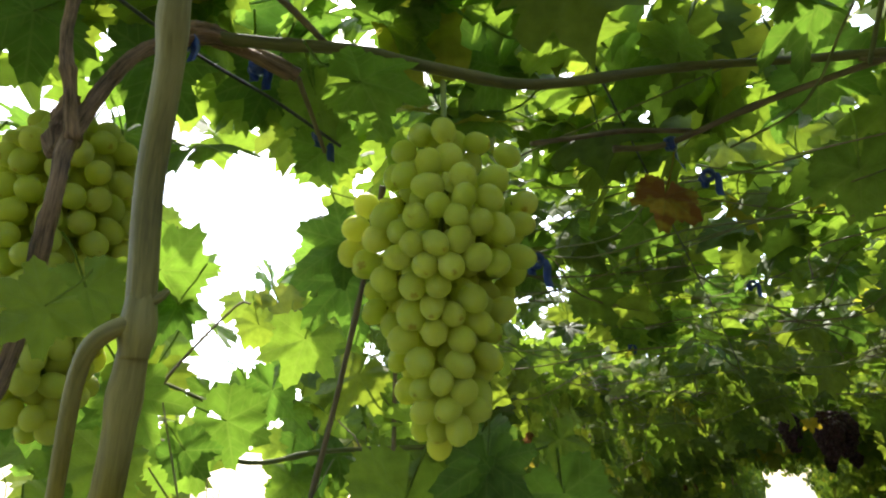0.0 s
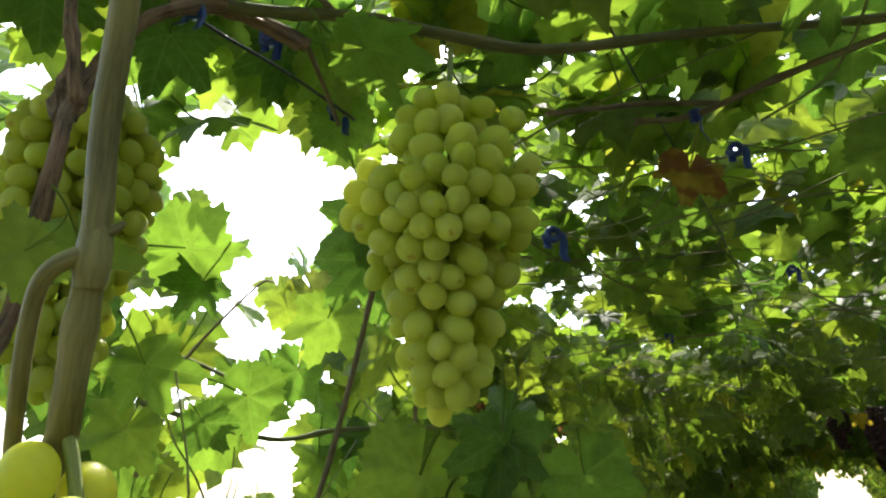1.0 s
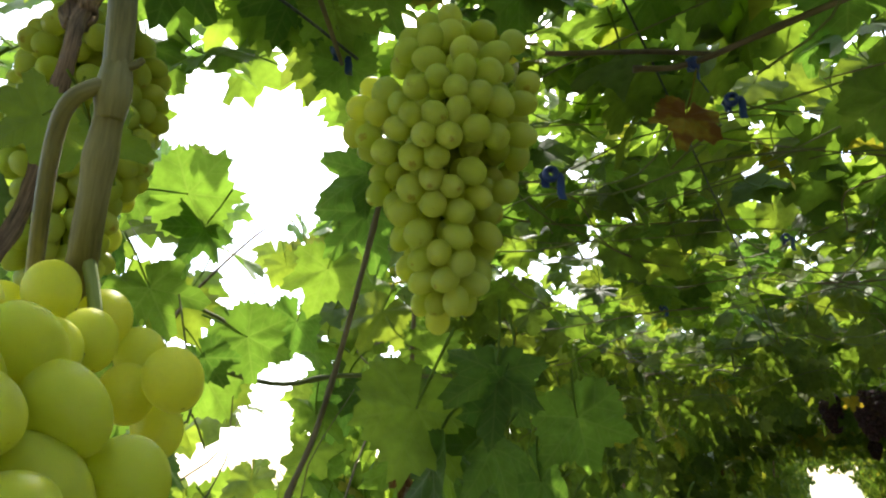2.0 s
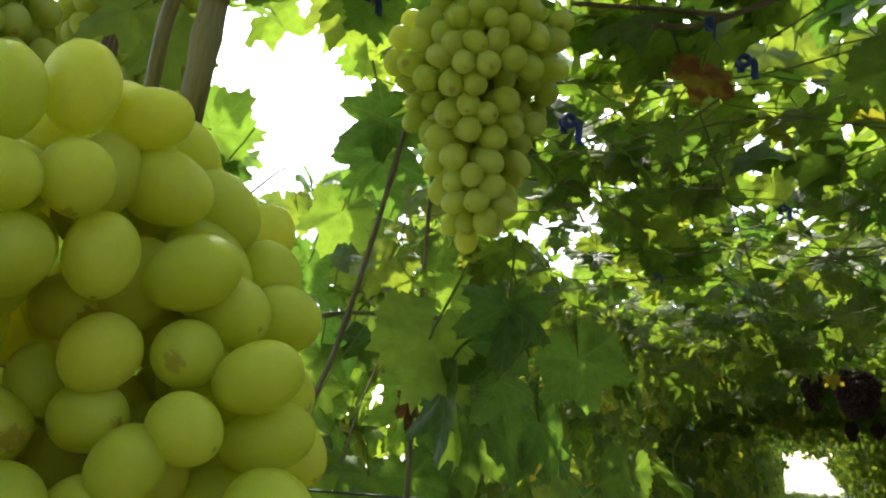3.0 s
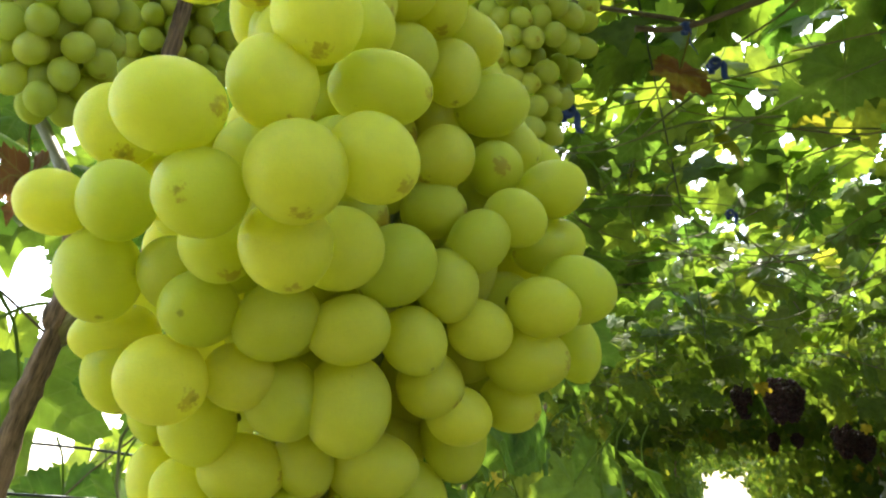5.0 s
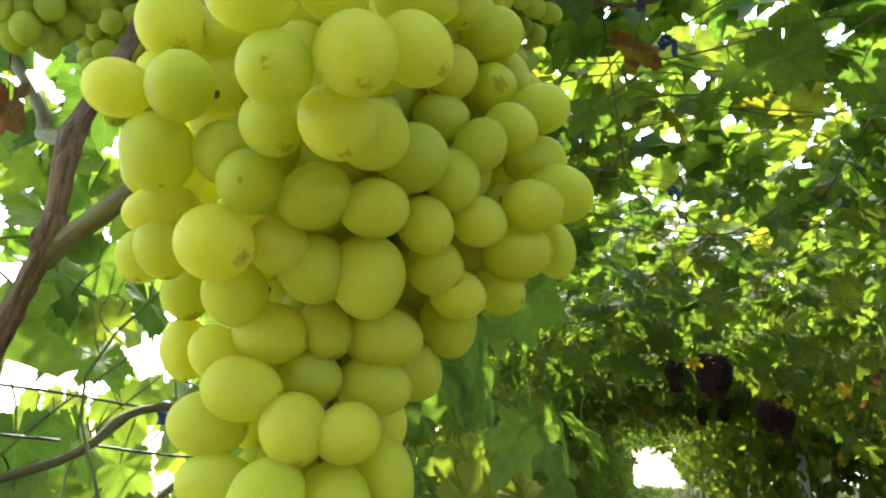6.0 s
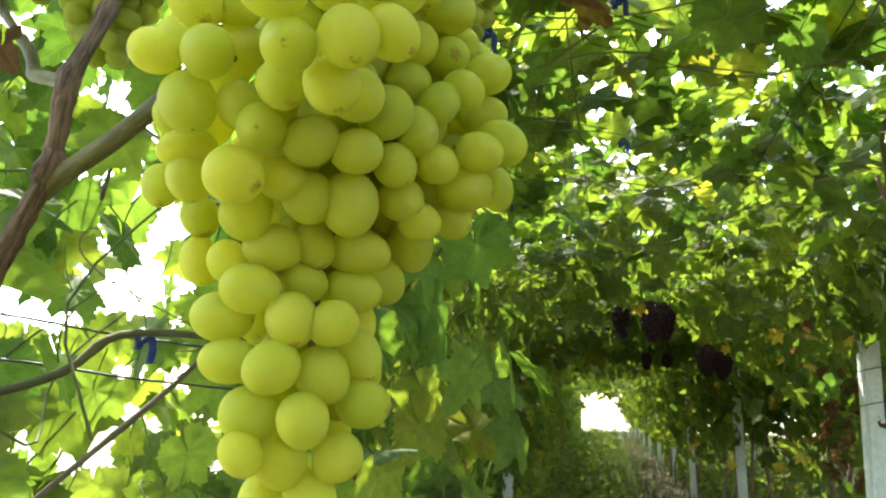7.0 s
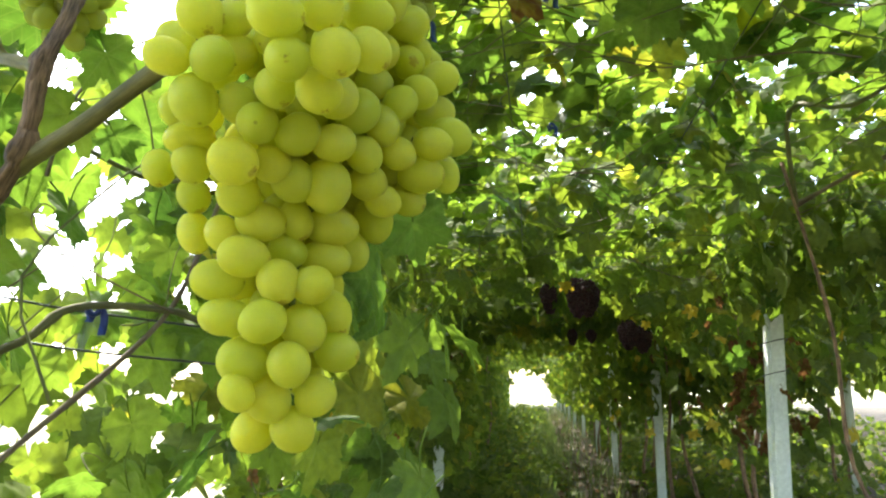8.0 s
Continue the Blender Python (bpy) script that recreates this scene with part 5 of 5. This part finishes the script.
leaf_mass("fringe_leaves", scattered(150, 416, ((0.80, 1.5), (2.7, 3.3), (1.5, 1.95)), (0.06, 0.10), hung_leaf)
          + scattered(5600, 406, ((0.72, 1.7), (3.15, 35), (0.9, 2.0)), (0.06, 0.11), hung_leaf, None, fringe_keep)
          + scattered(4600, 407, ((-0.8, 1.0), (3.6, 34), (1.55, 1.9)), (0.06, 0.11), hung_leaf, None, lambda p: p.z > 1.58 + 0.02 * p.y + 0.22 * noise.noise(p * 1.3)),
          MID[:3], LEAF_FAR, "green leaves hanging in a fringe under the roof")
leaf_mass("next_row_leaves", scattered(8800, 408, ((2.9, 12.0), (-3.0, 34), (1.75, 2.45)), (0.12, 0.18), flat_leaf, (0.8, 0.5))
          + scattered(6500, 409, ((2.6, 4.4), (2.5, 35), (1.2, 2.0)), (0.08, 0.13), hung_leaf, (1.0, 0.45), fringe_keep)
          + scattered(3400, 413, ((4.6, 9.5), (4.0, 34), (1.25, 2.0)), (0.10, 0.17), hung_leaf, (0.8, 0.4)),
          COARSE, LEAF_FAR, "leafy vine rows beyond the posts")
leaf_mass("curtain_leaves", scattered(5200, 420, ((0.85, 1.5), (5.6, 34), (0.35, 1.6)), (0.06, 0.10), hung_leaf, (1.1, 0.18), lambda p: p.z > (1.0 if p.y < 9 else 0.72))
          + scattered(260, 421, ((1.0, 1.5), (3.5, 5.6), (0.9, 1.5)), (0.06, 0.10), hung_leaf, (1.6, 0.0))
          + scattered(420, 422, ((1.35, 2.1), (5.2, 8.0), (1.1, 1.6)), (0.06, 0.10), hung_leaf),
          MID[:3], LEAF_FAR, "green vine leaves hanging down between the posts")
leaf_mass("end_leaves", scattered(2600, 414, ((-1.8, 2.6), (33.5, 35.5), (0.2, 2.5)), (0.10, 0.16), hung_leaf, None, lambda p: ((p.x + 0.30) / 1.25) ** 2 + ((p.z - 0.55) / 1.5) ** 2 > 1 + 0.8 * noise.noise(p * 2.4)),
          COARSE, LEAF_FAR, "leaves round the far mouth of the tunnel")
# Unseen roof and wall, added behind the camera to close off sky light there.
leaf_mass("rear_cover_leaves", scattered(3600, 410, ((-1.4, 3.4), (-7, -1.0), (1.85, 2.3)), (0.09, 0.14), flat_leaf, (1.1, 0.45))
          + scattered(700, 411, ((-1.5, -0.9), (-7, -0.2), (0.4, 2.0)), (0.08, 0.13), hung_leaf, (1.3, 0.3)),
          COARSE, LEAF_FAR, "unseen green vine leaves added over the alley behind")
